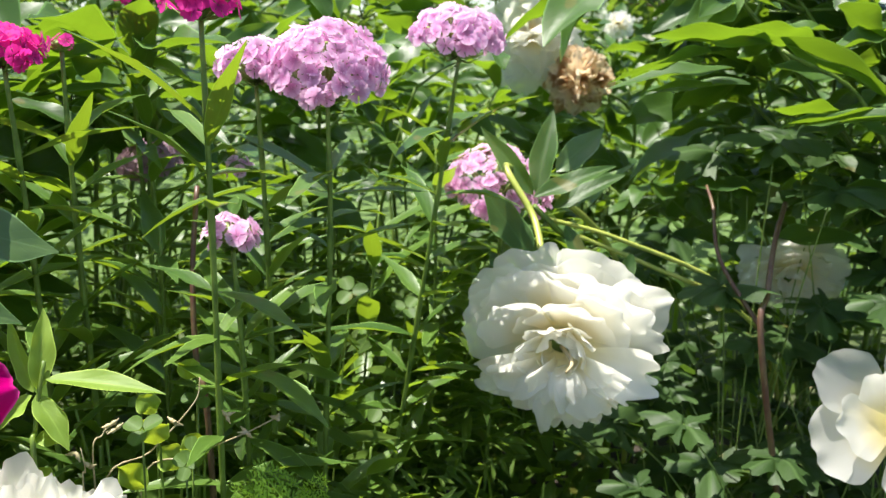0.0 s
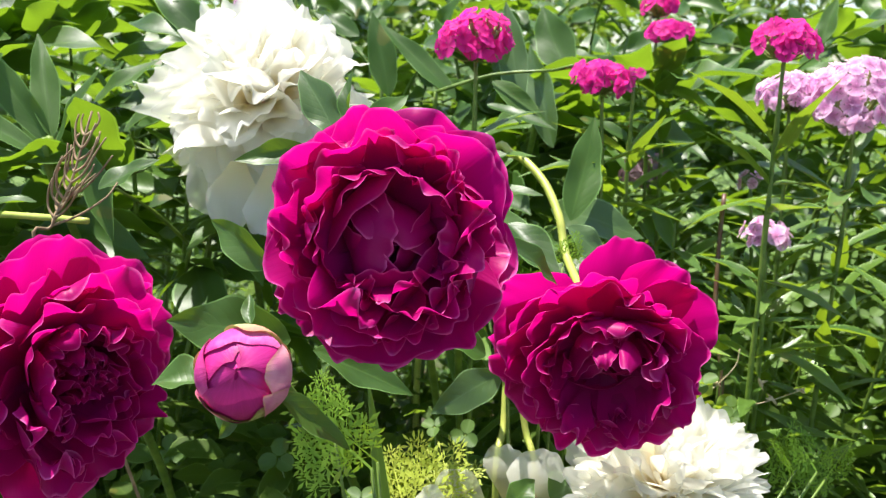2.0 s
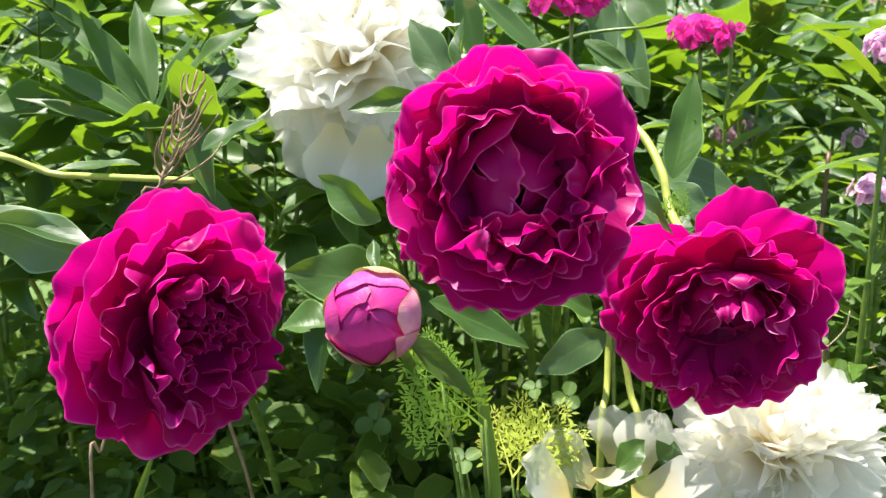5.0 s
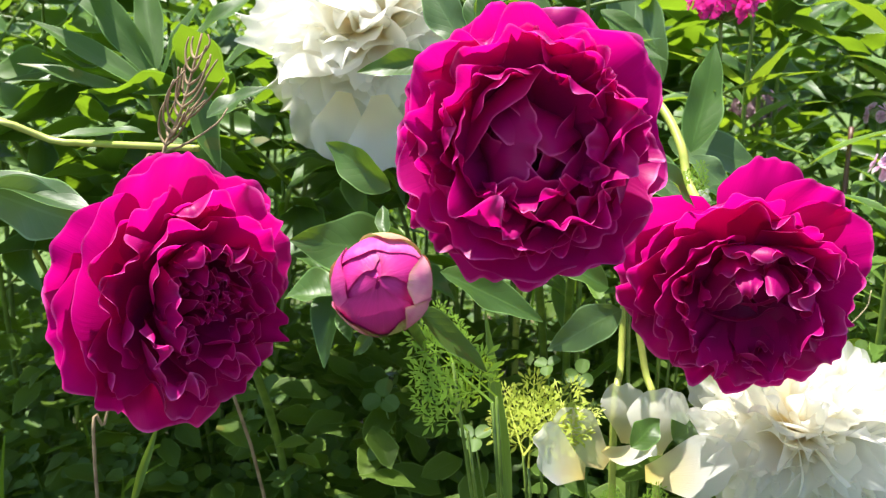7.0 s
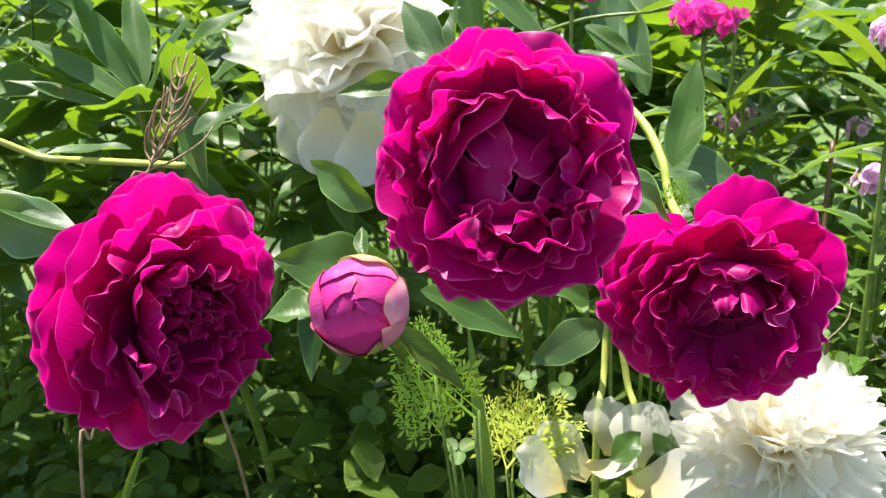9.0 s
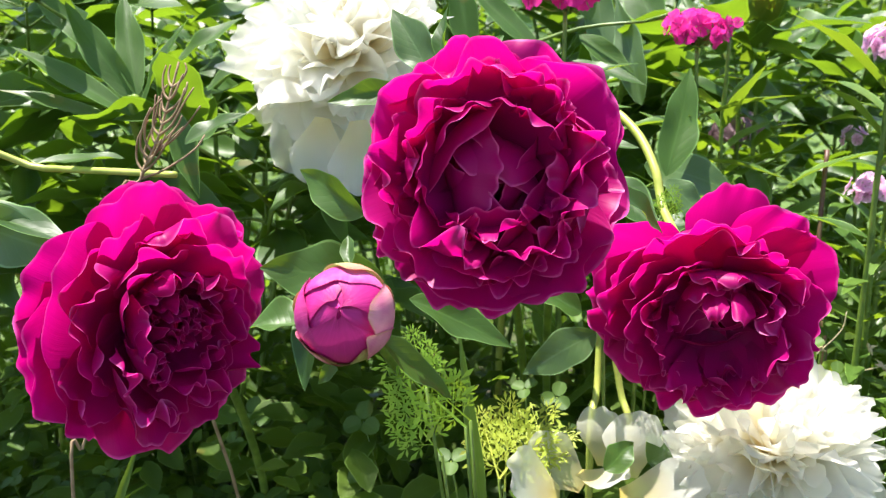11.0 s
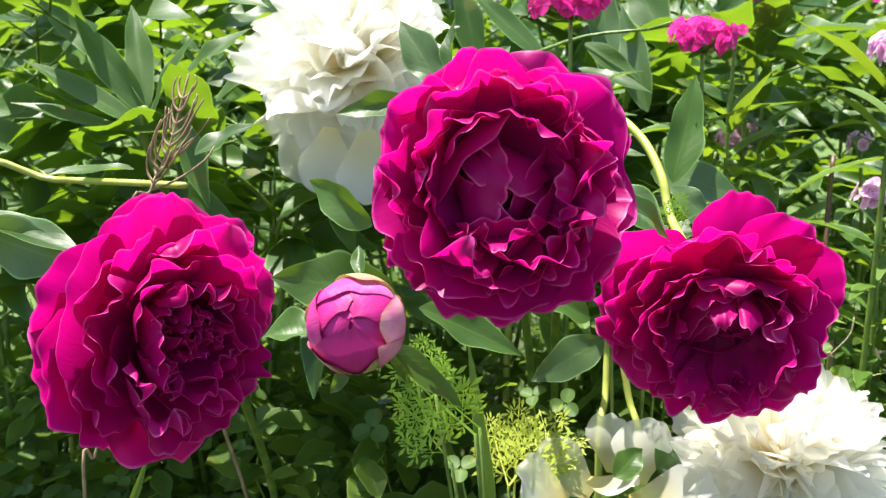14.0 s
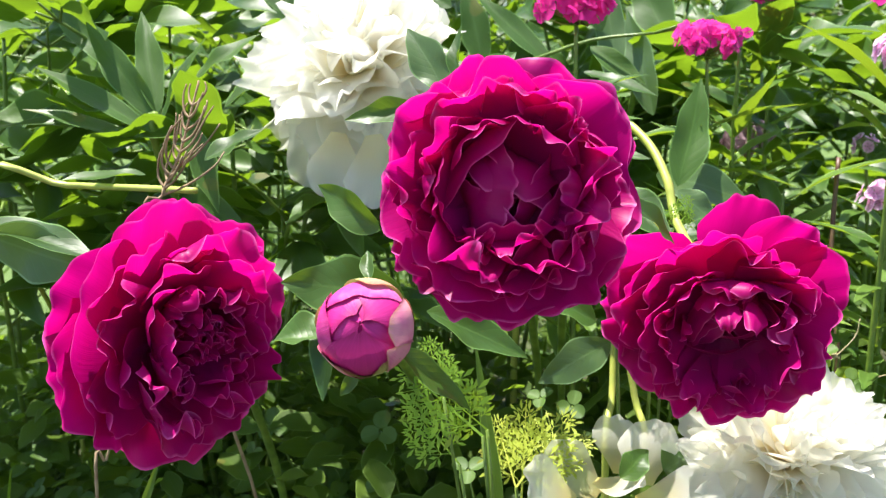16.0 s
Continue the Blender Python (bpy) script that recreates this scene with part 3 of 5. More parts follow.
def sweet_william(head, R, seed, material, label, count=46, flat=0.75, lean=(0, 0), floret=0.017, axis=(0, 0, 1), step=0.028, size=0.080):
    """A stalk with pairs of leaves and a domed head of florets."""
    rng = random.Random(seed)
    head = Vector(head)
    foot = Vector((head.x + lean[0], head.y + lean[1], 0))
    owner = thing("sweet_william", foot, label, "flower", "sweet williams in the bed")
    line = smooth_line([foot, foot.lerp(head, 0.4) + Vector((rng.uniform(-0.012, 0.012), rng.uniform(-0.012, 0.012), 0)), foot.lerp(head, 0.8) + Vector((rng.uniform(-0.006, 0.006), 0, 0)), head - Vector((0, 0, R * 0.55))], 7)
    v, f = tube(line, 0.0021, 0.0016, 8, (0.18, 0.34, 0.5, 0.66, 0.82))
    part("stem", make_mesh("stem", v, f, STEM_GREEN), owner)
    stalk_leaves(owner, line, seed, 0.15, 0.84, step, size)
    m = face_at(head, axis)
    # pointed bracts and short stalks that carry the florets
    spokes = []
    low = Vector((0, 0, -R * 0.6))
    for k in range(26):
        a, e = k * 2.4, radians(80 * math.sqrt((k + 0.5) / 26))
        out = Vector((math.sin(e) * math.cos(a) * R * 0.92, math.sin(e) * math.sin(a) * R * 0.92, math.cos(e) * R * flat * 0.9 - R * 0.15))
        spokes.append(([low, low.lerp(out, 0.6) - Vector((0, 0, R * 0.05)), out], 0.0014, 0.0018))
    for k in range(16):
        a = k * 2.4
        out = Vector((math.cos(a), math.sin(a), rng.uniform(-0.1, 0.5)))
        spokes.append(([low, low + out * R * 0.45, low + out * R * rng.uniform(0.7, 1.0) + Vector((0, 0, R * 0.25))], 0.0011, 0.0003))
    crown = part("flower_head", tubes("flower_head", spokes, CALYX), owner, m)
    for k in range(count):
        e = radians(98 * math.sqrt((k + 0.4) / count))
        a = k * 2.39996 + rng.uniform(-0.2, 0.2)
        nrm = Vector((math.sin(e) * math.cos(a), math.sin(e) * math.sin(a), math.cos(e)))
        at = Vector((nrm.x * R, nrm.y * R, nrm.z * R * flat - R * 0.12)) * rng.uniform(0.88, 1.08)
        way = (nrm + Vector((rng.uniform(-0.5, 0.5), rng.uniform(-0.5, 0.5), rng.uniform(-0.2, 0.4)))).normalized()
        s = floret * rng.uniform(0.85, 1.15)
        part("floret", rng.choice(FLORETS[material.name]), crown, m @ face_at(at, way, rng.uniform(0, 6.28)) @ Matrix.Diagonal((s, s, s, 1)))
    return owner


def compound(owner, at, way, size, rng, lines, meshes=LEAFLETS, label=""):
    """A peony leaf: a stalk that forks into three, with pointed leaflets. Its stalks are added to lines."""
    way = Vector(way).normalized()
    flat = Vector((way.y, -way.x, 0))
    flat = flat.normalized() if flat.length > 0.05 else Vector((1, 0, 0))
    up = flat.cross(way)
    reach = size * 0.95
    mid = at + way * reach
    lines.append((smooth_line([at, at + way * reach * 0.5 + Vector((0, 0, 0.006)), mid], 3), 0.0019, 0.0013))
    for s, spread in ((0, 0.0), (-1, 0.75), (1, 0.75)):
        d = (way * math.cos(spread) + flat * s * math.sin(spread)).normalized()
        joint = mid + d * size * 0.28
        lines.append(([mid, mid.lerp(joint, 0.5), joint], 0.0013, 0.001))
        for q, (turn, share) in enumerate(((0, 1.0), (-0.62, 0.82), (0.62, 0.78))):
            if q and rng.random() < 0.18:
                continue
            side = up.cross(d)
            e = (d * math.cos(turn) + side * math.sin(turn) + Vector((rng.uniform(-0.3, 0.3), rng.uniform(-0.3, 0.3), rng.uniform(-0.65, 0.45)))).normalized()
            n = (up + Vector((rng.uniform(-0.7, 0.7), rng.uniform(-0.95, 0.5), 0.1))).normalized()
            root, long = joint if q == 0 else mid.lerp(joint, 0.7), size * share * rng.uniform(0.8, 1.15)
            kind = rng.choice(meshes)
            if crowded(root, e, long):
                continue
            part("leaf", kind, owner, frame_at(root, e, n, long))


def peony_bush(foot, stems, seed, label, size=0.085, stalk=None):
    """A peony plant: stems that arch out from one crown, with compound leaves. stems: (top, number of leaves)."""
    rng = random.Random(seed)
    foot = Vector(foot)
    owner = thing("peony_bush", foot, label, "shrub", "peony bushes")
    lines = []
    for top, count in stems:
        top = Vector(top)
        start = foot + Vector((rng.uniform(-0.03, 0.03), rng.uniform(-0.03, 0.03), 0))
        line = smooth_line([start, start.lerp(top, 0.45) + Vector((0, 0, 0.06)), start.lerp(top, 0.8) + Vector((0, 0, 0.04)), top], 6)
        lines.append((line, 0.0034, 0.0022))
        spin = rng.uniform(0, 6.28)
        for k in range(count):
            f = 0.42 + 0.58 * (k + 1) / count
            q = line[min(int(f * (len(line) - 1)), len(line) - 1)]
            spin += 2.39996
            lift = rng.uniform(-0.1, 0.7) + 0.9 * max(0.0, f - 0.8) * 4 * rng.random()
            compound(owner, q, (math.cos(spin), math.sin(spin), lift), size * rng.uniform(0.85, 1.2), rng, lines)
    part("stem", tubes("stem", lines, stalk or STEM_GREEN), owner)
    return owner


# ---- ground ----
def ground():
    ax = sorted(set([round(v, 3) for v in np.concatenate((np.linspace(-2.5, 2.5, 101), -np.geomspace(2.6, 400, 26), np.geomspace(2.6, 400, 26)))]))
    n = len(ax)
    verts = [(x, y, 0.02 * noise.noise((x * 3, y * 3, 0)) + 0.008 * noise.noise((x * 14, y * 14, 2)) if max(abs(x), abs(y)) < 2.6 else 0.0) for y in ax for x in ax]
    return lone("ground", make_mesh("ground", verts, grid_faces(n, n), SOIL), "dark crumbly garden soil that turns into meadow", "ground", "structure")


ground()


def scatter(name, templates, poses, material):
    """One mesh of many small copies."""
    all_v, all_f, all_uv, base = [], [], [], 0
    data = []
    for me in templates:
        v = np.empty(len(me.vertices) * 3, dtype=np.float64)
        me.vertices.foreach_get("co", v)
        idx = np.empty(len(me.loops), dtype=np.int32)
        me.loops.foreach_get("vertex_index", idx)
        uv = np.empty(len(me.loops) * 2, dtype=np.float32)
        me.uv_layers[0].data.foreach_get("uv", uv)
        vuv = np.zeros((len(me.vertices), 2))
        vuv[idx] = uv.reshape(-1, 2)
        data.append((v.reshape(-1, 3), [tuple(p.vertices) for p in me.polygons], vuv))
    for k, m in poses:
        v, f, uv = data[k % len(data)]
        a = np.array(m)
        all_v.append(v @ a[:3, :3].T + a[:3, 3])
        all_f += [tuple(i + base for i in q) for q in f]
        all_uv.append(uv)
        base += len(v)
    return make_mesh(name, np.concatenate(all_v), all_f, material, np.concatenate(all_uv))


# ---- the magenta peonies ----
def flower_stem(owner, points, r0=0.0036, r1=0.0030, material=None):
    v, f = tube(smooth_line(points, 7), r0, r1, 9)
    return part("stem", make_mesh("stem", v, f, material or STEM_GREEN), owner)


def peony(at, axis, R, seed, style, material, label, foot, bends, turn=0.0, stalk=None, squash=(1, 1)):
    """One bloom on its own stem. bends: points between foot and bloom."""
    at, axis = Vector(at), Vector(axis).normalized()
    owner = thing("peony", foot, label, "flower", "peonies")
    flower_stem(owner, [foot, *bends, at - axis * R * 0.48], material=stalk)
    peony_bloom(owner, at, axis, R, seed, style, material, turn, squash)
    return owner


MAIN = Vector((-0.300, 0.176, 0.607))
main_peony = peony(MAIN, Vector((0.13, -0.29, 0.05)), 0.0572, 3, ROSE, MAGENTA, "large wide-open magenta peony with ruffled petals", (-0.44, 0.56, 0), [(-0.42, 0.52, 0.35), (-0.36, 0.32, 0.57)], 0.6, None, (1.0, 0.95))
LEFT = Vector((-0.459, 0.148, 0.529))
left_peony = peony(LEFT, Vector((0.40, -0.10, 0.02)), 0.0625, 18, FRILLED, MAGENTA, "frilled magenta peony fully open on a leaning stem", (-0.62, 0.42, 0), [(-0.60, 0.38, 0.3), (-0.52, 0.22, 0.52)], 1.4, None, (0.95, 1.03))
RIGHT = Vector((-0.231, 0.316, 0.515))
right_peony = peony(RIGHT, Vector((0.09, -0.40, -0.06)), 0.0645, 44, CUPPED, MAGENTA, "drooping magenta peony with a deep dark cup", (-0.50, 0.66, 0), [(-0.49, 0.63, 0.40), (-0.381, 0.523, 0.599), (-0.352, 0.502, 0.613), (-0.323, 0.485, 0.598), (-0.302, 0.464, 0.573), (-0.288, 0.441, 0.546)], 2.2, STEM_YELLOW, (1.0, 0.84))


def bud(at, axis, R, seed, label, foot, bends, leaves=True):
    """A closed bud: overlapping petals wrapped round a ball, with green sepals at its base."""
    rng = random.Random(seed)
    at, axis = Vector(at), Vector(axis).normalized()
    owner = thing("peony", foot, label, "flower bud", "peonies")
    flower_stem(owner, [foot, *bends, at - axis * R * 0.9])
    m = face_at(at, axis)
    n, rings = 20, 10
    verts = [(R * 0.87 * math.sin(a) * math.cos(b), R * 0.87 * math.sin(a) * math.sin(b), R * 0.87 * math.cos(a)) for a in np.linspace(0.05, 3.0, rings) for b in np.linspace(0, 6.2832, n, endpoint=False)]
    faces = [(q * n + k, q * n + (k + 1) % n, (q + 1) * n + (k + 1) % n, (q + 1) * n + k) for q in range(rings - 1) for k in range(n)]
    faces.append(tuple(range(n)))
    uvs = [(0.5, 0.5)] * len(verts)
    body = part("bud", make_mesh("bud", verts, faces, BUD_PINK, uvs), owner, m, "closed pink bud")
    # petals (way round the axis, angle of the tip from the axis, half span, lift, pale), the outer ones last
    shells = ((60, -6, 0.9, 0.90, 0), (200, -4, 0.9, 0.915, 0), (320, -8, 0.9, 0.925, 0), (130, 8, 0.95, 0.94, 0), (30, 2, 0.85, 0.955, 0), (95, 30, 0.92, 0.98, 2), (188, 40, 0.8, 1.0, 2), (255, 2, 0.78, 1.02, 0), (352, 26, 0.55, 1.04, 1), (318, 44, 0.34, 1.055, 1), (222, 62, 0.5, 1.06, 1))
    for k, (way, tip, span, lift, pale) in enumerate(shells):
        nu, nv = 21, 19
        w = wobble(rng, 2, 6)
        verts, uvs = [], []
        for j in range(nv):
            v = j / (nv - 1)
            for i in range(nu):
                u = 2 * i / (nu - 1) - 1
                top = 1 - (0.30 if pale == 1 else 0.22) * abs(u) ** 2.6 - 0.025 * (1 + float(w(u)))
                a = math.pi - (0.10 + (math.pi - 0.10 - radians(tip)) * v * top)
                b = radians(way) + seed * 0.02 + u * span * (1 + 0.25 * v) + 0.12 * v * v * math.sin(k * 2.0)
                r = R * (lift + 0.018 * float(w(u * 0.7 + 2 * v)) + (0.05 if pale == 1 else 0.022) * v ** 9 - 0.02 * u ** 4)
                verts.append((r * math.sin(a) * math.cos(b), r * math.sin(a) * math.sin(b), r * math.cos(a) * 0.96))
                uvs.append(((u + 1) / 2, v))
        part("petal", make_mesh("petal", verts, grid_faces(nu, nv), (BUD_PINK, BUD_PALE, BUD_SUNLIT)[pale], uvs), body, m)
    for way, reach, span in ((78, 126, 0.78), (300, 118, 0.74), (246, 112, 0.7), (20, 96, 0.55), (165, 92, 0.6)):
        verts, uvs = [], []
        for j in range(11):
            v = j / 10
            for i in range(9):
                u = i / 4 - 1
                a = math.pi - 0.05 - radians(reach) * v * (1 - 0.2 * u * u)
                b = radians(way) + u * span * math.sin(0.45 + 2.1 * v)
                r = R * (1.045 + 0.012 * math.sin(3 * u + way) + 0.02 * v ** 4)
                verts.append((r * math.sin(a) * math.cos(b), r * math.sin(a) * math.sin(b), r * math.cos(a) * 0.97))
                uvs.append(((u + 1) / 2, v))
        part("sepal", make_mesh("sepal", verts, grid_faces(9, 11), SEPAL, uvs), body, m, "yellow-green sepal with a brownish rim")
    return owner


BUD = Vector((-0.334, 0.117, 0.560))
bud_peony = bud(BUD, Vector((0.44, -0.82, 0.40)), 0.0185, 5, "pink peony bud about to open, on a leafy stem", (-0.47, 0.50, 0), [(-0.45, 0.44, 0.3), (-0.38, 0.20, 0.53)])
small_bud = bud((-0.321, 0.363, 0.566), (0.2, -0.3, 0.5), 0.0150, 9, "small dark red peony bud", (-0.42, 0.60, 0), [(-0.41, 0.55, 0.3), (-0.37, 0.44, 0.48)])

# leaves round the bud and the blooms
leaf_between(bud_peony, (-0.353, 0.118, 0.553), (-0.377, 0.111, 0.552), (-0.2, -0.45, 0.9), 0.022, fold=0.55, seed=1)
leaf_between(bud_peony, (-0.327, 0.129, 0.548), (-0.307, 0.160, 0.514), (0.3, -0.5, 0.8), 0.0135, fold=0.3, bend=0.06, seed=2, label="dark narrow leaf")
leaf_between(bud_peony, (-0.342, 0.134, 0.574), (-0.350, 0.144, 0.585), (0.4, -1, 0.1), 0.007, fold=0.5, seed=3)
leaf_between(bud_peony, (-0.343, 0.124, 0.537), (-0.349, 0.118, 0.528), (0.4, -1, 0.3), 0.006, fold=0.3, seed=4)
leaf_between(bud_peony, (-0.353, 0.181, 0.553), (-0.416, 0.172, 0.556), (-0.1, -1.0, 0.35), 0.032, fold=0.25, bend=-0.05, seed=5)
leaf_between(main_peony, (-0.353, 0.200, 0.541), (-0.307, 0.230, 0.517), (0.1, -0.55, 0.8), 0.022, fold=0.35, bend=0.12, seed=6)
leaf_between(main_peony, (-0.370, 0.228, 0.638), (-0.398, 0.202, 0.634), (-0.2, -0.9, 0.2), 0.014, fold=0.4, bend=0.06, seed=7)
leaf_between(main_peony, (-0.364, 0.244, 0.645), (-0.389, 0.251, 0.679), (0.4, -1, 0.35), 0.020, fold=0.3, bend=0.05, seed=8, pale=True)
leaf_between(main_peony, (-0.353, 0.239, 0.648), (-0.361, 0.255, 0.679), (-0.6, -1, 0.2), 0.013, fold=0.55, bend=0.05, seed=9)
leaf_between(main_peony, (-0.355, 0.261, 0.648), (-0.345, 0.294, 0.666), (0.3, -1, 0.5), 0.014, fold=0.35, bend=0.05, seed=10)
leaf_between(main_peony, (-0.279, 0.275, 0.590), (-0.252, 0.306, 0.565), (0.2, -0.6, 0.9), 0.018, fold=0.3, bend=0.15, seed=11)
leaf_between(main_peony, (-0.403, 0.240, 0.571), (-0.453, 0.253, 0.591), (-0.3, -1.0, 0.2), 0.022, fold=0.35, bend=0.0, seed=12)
leaf_between(left_peony, (-0.598, 0.139, 0.578), (-0.515, 0.146, 0.570), (-0.3, -0.25, 1.0), 0.026, fold=0.35, bend=0.08, seed=13)
leaf_between(left_peony, (-0.585, 0.133, 0.573), (-0.522, 0.150, 0.555), (0.1, -1, 0.2), 0.030, fold=0.15, bend=0.15, seed=14, pale=True)
leaf_between(right_peony, (-0.317, 0.387, 0.473), (-0.359, 0.359, 0.447), (0.2, -0.9, 0.25), 0.026, fold=0.15, bend=0.05, seed=15, pale=True)
leaf_between(right_peony, (-0.325, 0.523, 0.568), (-0.250, 0.558, 0.549), (0.1, -0.7, 0.7), 0.040, fold=0.12, bend=0.10, seed=16, pale=True, widest=0.40)
leaf_between(right_peony, (-0.304, 0.509, 0.562), (-0.301, 0.566, 0.642), (0.6, -1, 0.2), 0.030, fold=0.18, bend=0.02, seed=17)
leaf_between(right_peony, (-0.308, 0.429, 0.528), (-0.258, 0.461, 0.548), (0.1, -0.4, 0.9), 0.024, fold=0.3, bend=0.1, seed=18)
leaf_between(right_peony, (-0.326, 0.416, 0.573), (-0.277, 0.391, 0.546), (0.1, -0.5, 0.9), 0.028, fold=0.35, bend=0.1, seed=19)
leaf_between(right_peony, (-0.346, 0.472, 0.616), (-0.420, 0.428, 0.593), (0.1, -0.3, 0.95), 0.026, fold=0.3, bend=0.12, seed=20)
leaf_between(right_peony, (-0.342, 0.473, 0.613), (-0.388, 0.414, 0.586), (0.1, -0.4, 0.95), 0.026, fold=0.3, bend=0.15, seed=21)
leaf_between(right_peony, (-0.382, 0.437, 0.588), (-0.311, 0.455, 0.592), (0.0, -0.4, 0.95), 0.026, fold=0.3, bend=0.05, seed=22)
leaf_between(right_peony, (-0.378, 0.427, 0.588), (-0.297, 0.431, 0.562), (0.0, -0.5, 0.9), 0.026, fold=0.3, bend=0.1, seed=23)
leaf_between(right_peony, (-0.297, 0.474, 0.564), (-0.263, 0.477, 0.540), (0.1, -0.6, 0.8), 0.022, fold=0.2, bend=0.1, seed=24, pale=True)
leaf_between(right_peony, (-0.280, 0.453, 0.546), (-0.226, 0.463, 0.530), (0.1, -0.4, 0.9), 0.024, fold=0.3, bend=0.1, seed=25)
leaf_between(right_peony, (-0.325, 0.305, 0.596), (-0.292, 0.305, 0.555), (0.3, -0.6, 0.7), 0.030, fold=0.3, bend=0.1, seed=26)
leaf_between(right_peony, (-0.316, 0.351, 0.498), (-0.345, 0.328, 0.521), (0.2, -0.6, 0.8), 0.022, fold=0.3, bend=0.1, seed=27)

# ---- the white peonies ----
white_top = peony((-0.543, 0.443, 0.654), Vector((0.40, -0.52, 0.56)), 0.092, 21, dict(BOMB, rings=GUARD + BOMB["rings"]), WHITE, "full cream-white peony with a yellow heart", (-0.66, 0.62, 0), [(-0.64, 0.58, 0.35), (-0.58, 0.46, 0.58)], 0.3)
white_low = peony((-0.203, 0.396, 0.408), Vector((0.12, -0.30, 0.42)), 0.067, 22, dict(BOMB, shag=(104, 1.0, 0.25, -14, 90)), WHITE, "full cream-white peony low among the weeds", (-0.30, 0.52, 0), [(-0.29, 0.50, 0.2), (-0.25, 0.40, 0.36)], 1.1)


def nodding_bloom():
    """A nodding bloom: a hood of broad petals above, loose hanging petals below, a few folded over the heart."""
    at, axis, R = Vector((0.082, 0.735, 0.427)), Vector((-0.10, -0.72, -0.16)).normalized(), 0.082
    owner = thing("peony", (0.20, 1.10, 0), "white peony nodding on an arched stem", "flower", "peonies")
    flower_stem(owner, [(0.20, 1.10, 0), (0.18, 1.05, 0.40), (0.040, 0.870, 0.559), (0.060, 0.821, 0.521), (0.068, 0.784, 0.490), at - axis * R * 0.4], material=STEM_YELLOW)
    m = face_at(at, axis)
    rng = random.Random(41)
    v, f = tube([Vector((0, 0, -0.4 * R)), Vector((0, 0, -0.3 * R)), Vector((0, 0, -0.1 * R))], 0.2 * R, 0.14 * R, 16)
    bloom = part("bloom", make_mesh("bloom", v, f, CALYX), owner, m, "loose drooping white bloom with broad petals")
    rows = (  # from, to, number, length, half width, first angle, last angle, first height, cup, notch, material
        (4, 176, 6, 1.06, 0.58, -34, 14, -0.24, 0.35, 0.09, WHITE), (-4, 184, 6, 0.96, 0.50, -16, 30, -0.18, 0.40, 0.10, WHITE), (14, 166, 5, 0.80, 0.40, 6, 50, -0.12, 0.5, 0.12, WHITE),
        (196, 346, 7, 1.02, 0.30, -4, -24, -0.18, 0.4, 0.20, SOFT_WHITE), (198, 342, 7, 0.96, 0.29, 26, -30, -0.06, 0.5, 0.22, SOFT_WHITE), (194, 346, 7, 0.92, 0.27, 50, -40, 0.04, 0.6, 0.24, SOFT_WHITE),
        (190, 350, 6, 0.74, 0.24, 70, -30, 0.10, 0.7, 0.24, SOFT_WHITE), (170, 370, 5, 0.52, 0.22, 80, -10, 0.14, 0.8, 0.2, SOFT_WHITE), (20, 200, 6, 0.56, 0.22, 30, 70, 0.0, 0.7, 0.18, SOFT_WHITE), (0, 360, 7, 0.36, 0.18, 56, 120, 0.02, 0.7, 0.18, SOFT_WHITE), (0, 360, 4, 0.30, 0.22, 30, 150, 0.0, 0.7, 0.1, SOFT_WHITE))
    for a, b, count, length, half, a0, a1, z0, cup, notch, stuff in rows:
        for k in range(count):
            th = radians(lerp(a, b, (k + 0.5 + rng.uniform(-0.3, 0.3)) / count))
            up = math.sin(th)
            long = R * length * rng.uniform(0.90, 1.10) * (1.14 - 0.48 * up if up > 0 else 0.92)
            me = petal(long, R * half * rng.uniform(0.7, 1.25), R * rng.uniform(0.06, 0.22), R * z0, radians(a0 + rng.uniform(-7, 7)), radians(a1 + rng.uniform(-12, 12)), rng, stuff, cup, 0.07, 0.026, notch * rng.uniform(0.5, 1.4), radians(rng.uniform(-24, 16)), 0.36, 1.0, 29, 15)
            part("petal", me, bloom, m @ Matrix.Rotation(th, 4, "Z") @ Matrix.Rotation(rng.uniform(-0.35, 0.35), 4, "X"))
    v, f = tube(smooth_line([Vector((0, 0, 0)), Vector((0.01, 0.0, 0.30 * R)), Vector((0.006, -0.004, 0.42 * R))], 4), 0.0022, 0.0012)
    part("pistil", make_mesh("pistil", v, f, STRAW), bloom, m, "small orange pistil")
    return owner


white_hang = nodding_bloom()
white_shade = peony((0.369, 1.022, 0.421), Vector((-0.1, -0.5, -0.35)), 0.066, 24, LOOSE, WHITE, "white peony in the shade of the bush", (0.52, 1.15, 0), [(0.50, 1.12, 0.3), (0.46, 1.02, 0.5)], 0.9)
white_side = peony((0.364, 0.722, 0.369), Vector((-0.1, -0.5, 0.25)), 0.070, 25, SPARSE, WHITE, "loose white peony with broad petals", (0.52, 0.82, 0), [(0.50, 0.80, 0.2), (0.45, 0.76, 0.36)], 0.1)
white_far = peony((0.078, 1.529, 0.694), Vector((-0.1, -0.6, 0.3)), 0.088, 26, SMALL, WHITE, "white peony at the back of the bed", (0.2, 1.8, 0), [(0.2, 1.75, 0.4), (0.18, 1.65, 0.62)])
brown_far = peony((0.160, 1.488, 0.626), Vector((-0.05, -0.7, 0.1)), 0.066, 27, WILT, WITHERED, "withered peony turned brown", (0.26, 1.8, 0), [(0.27, 1.75, 0.3), (0.27, 1.6, 0.55)])
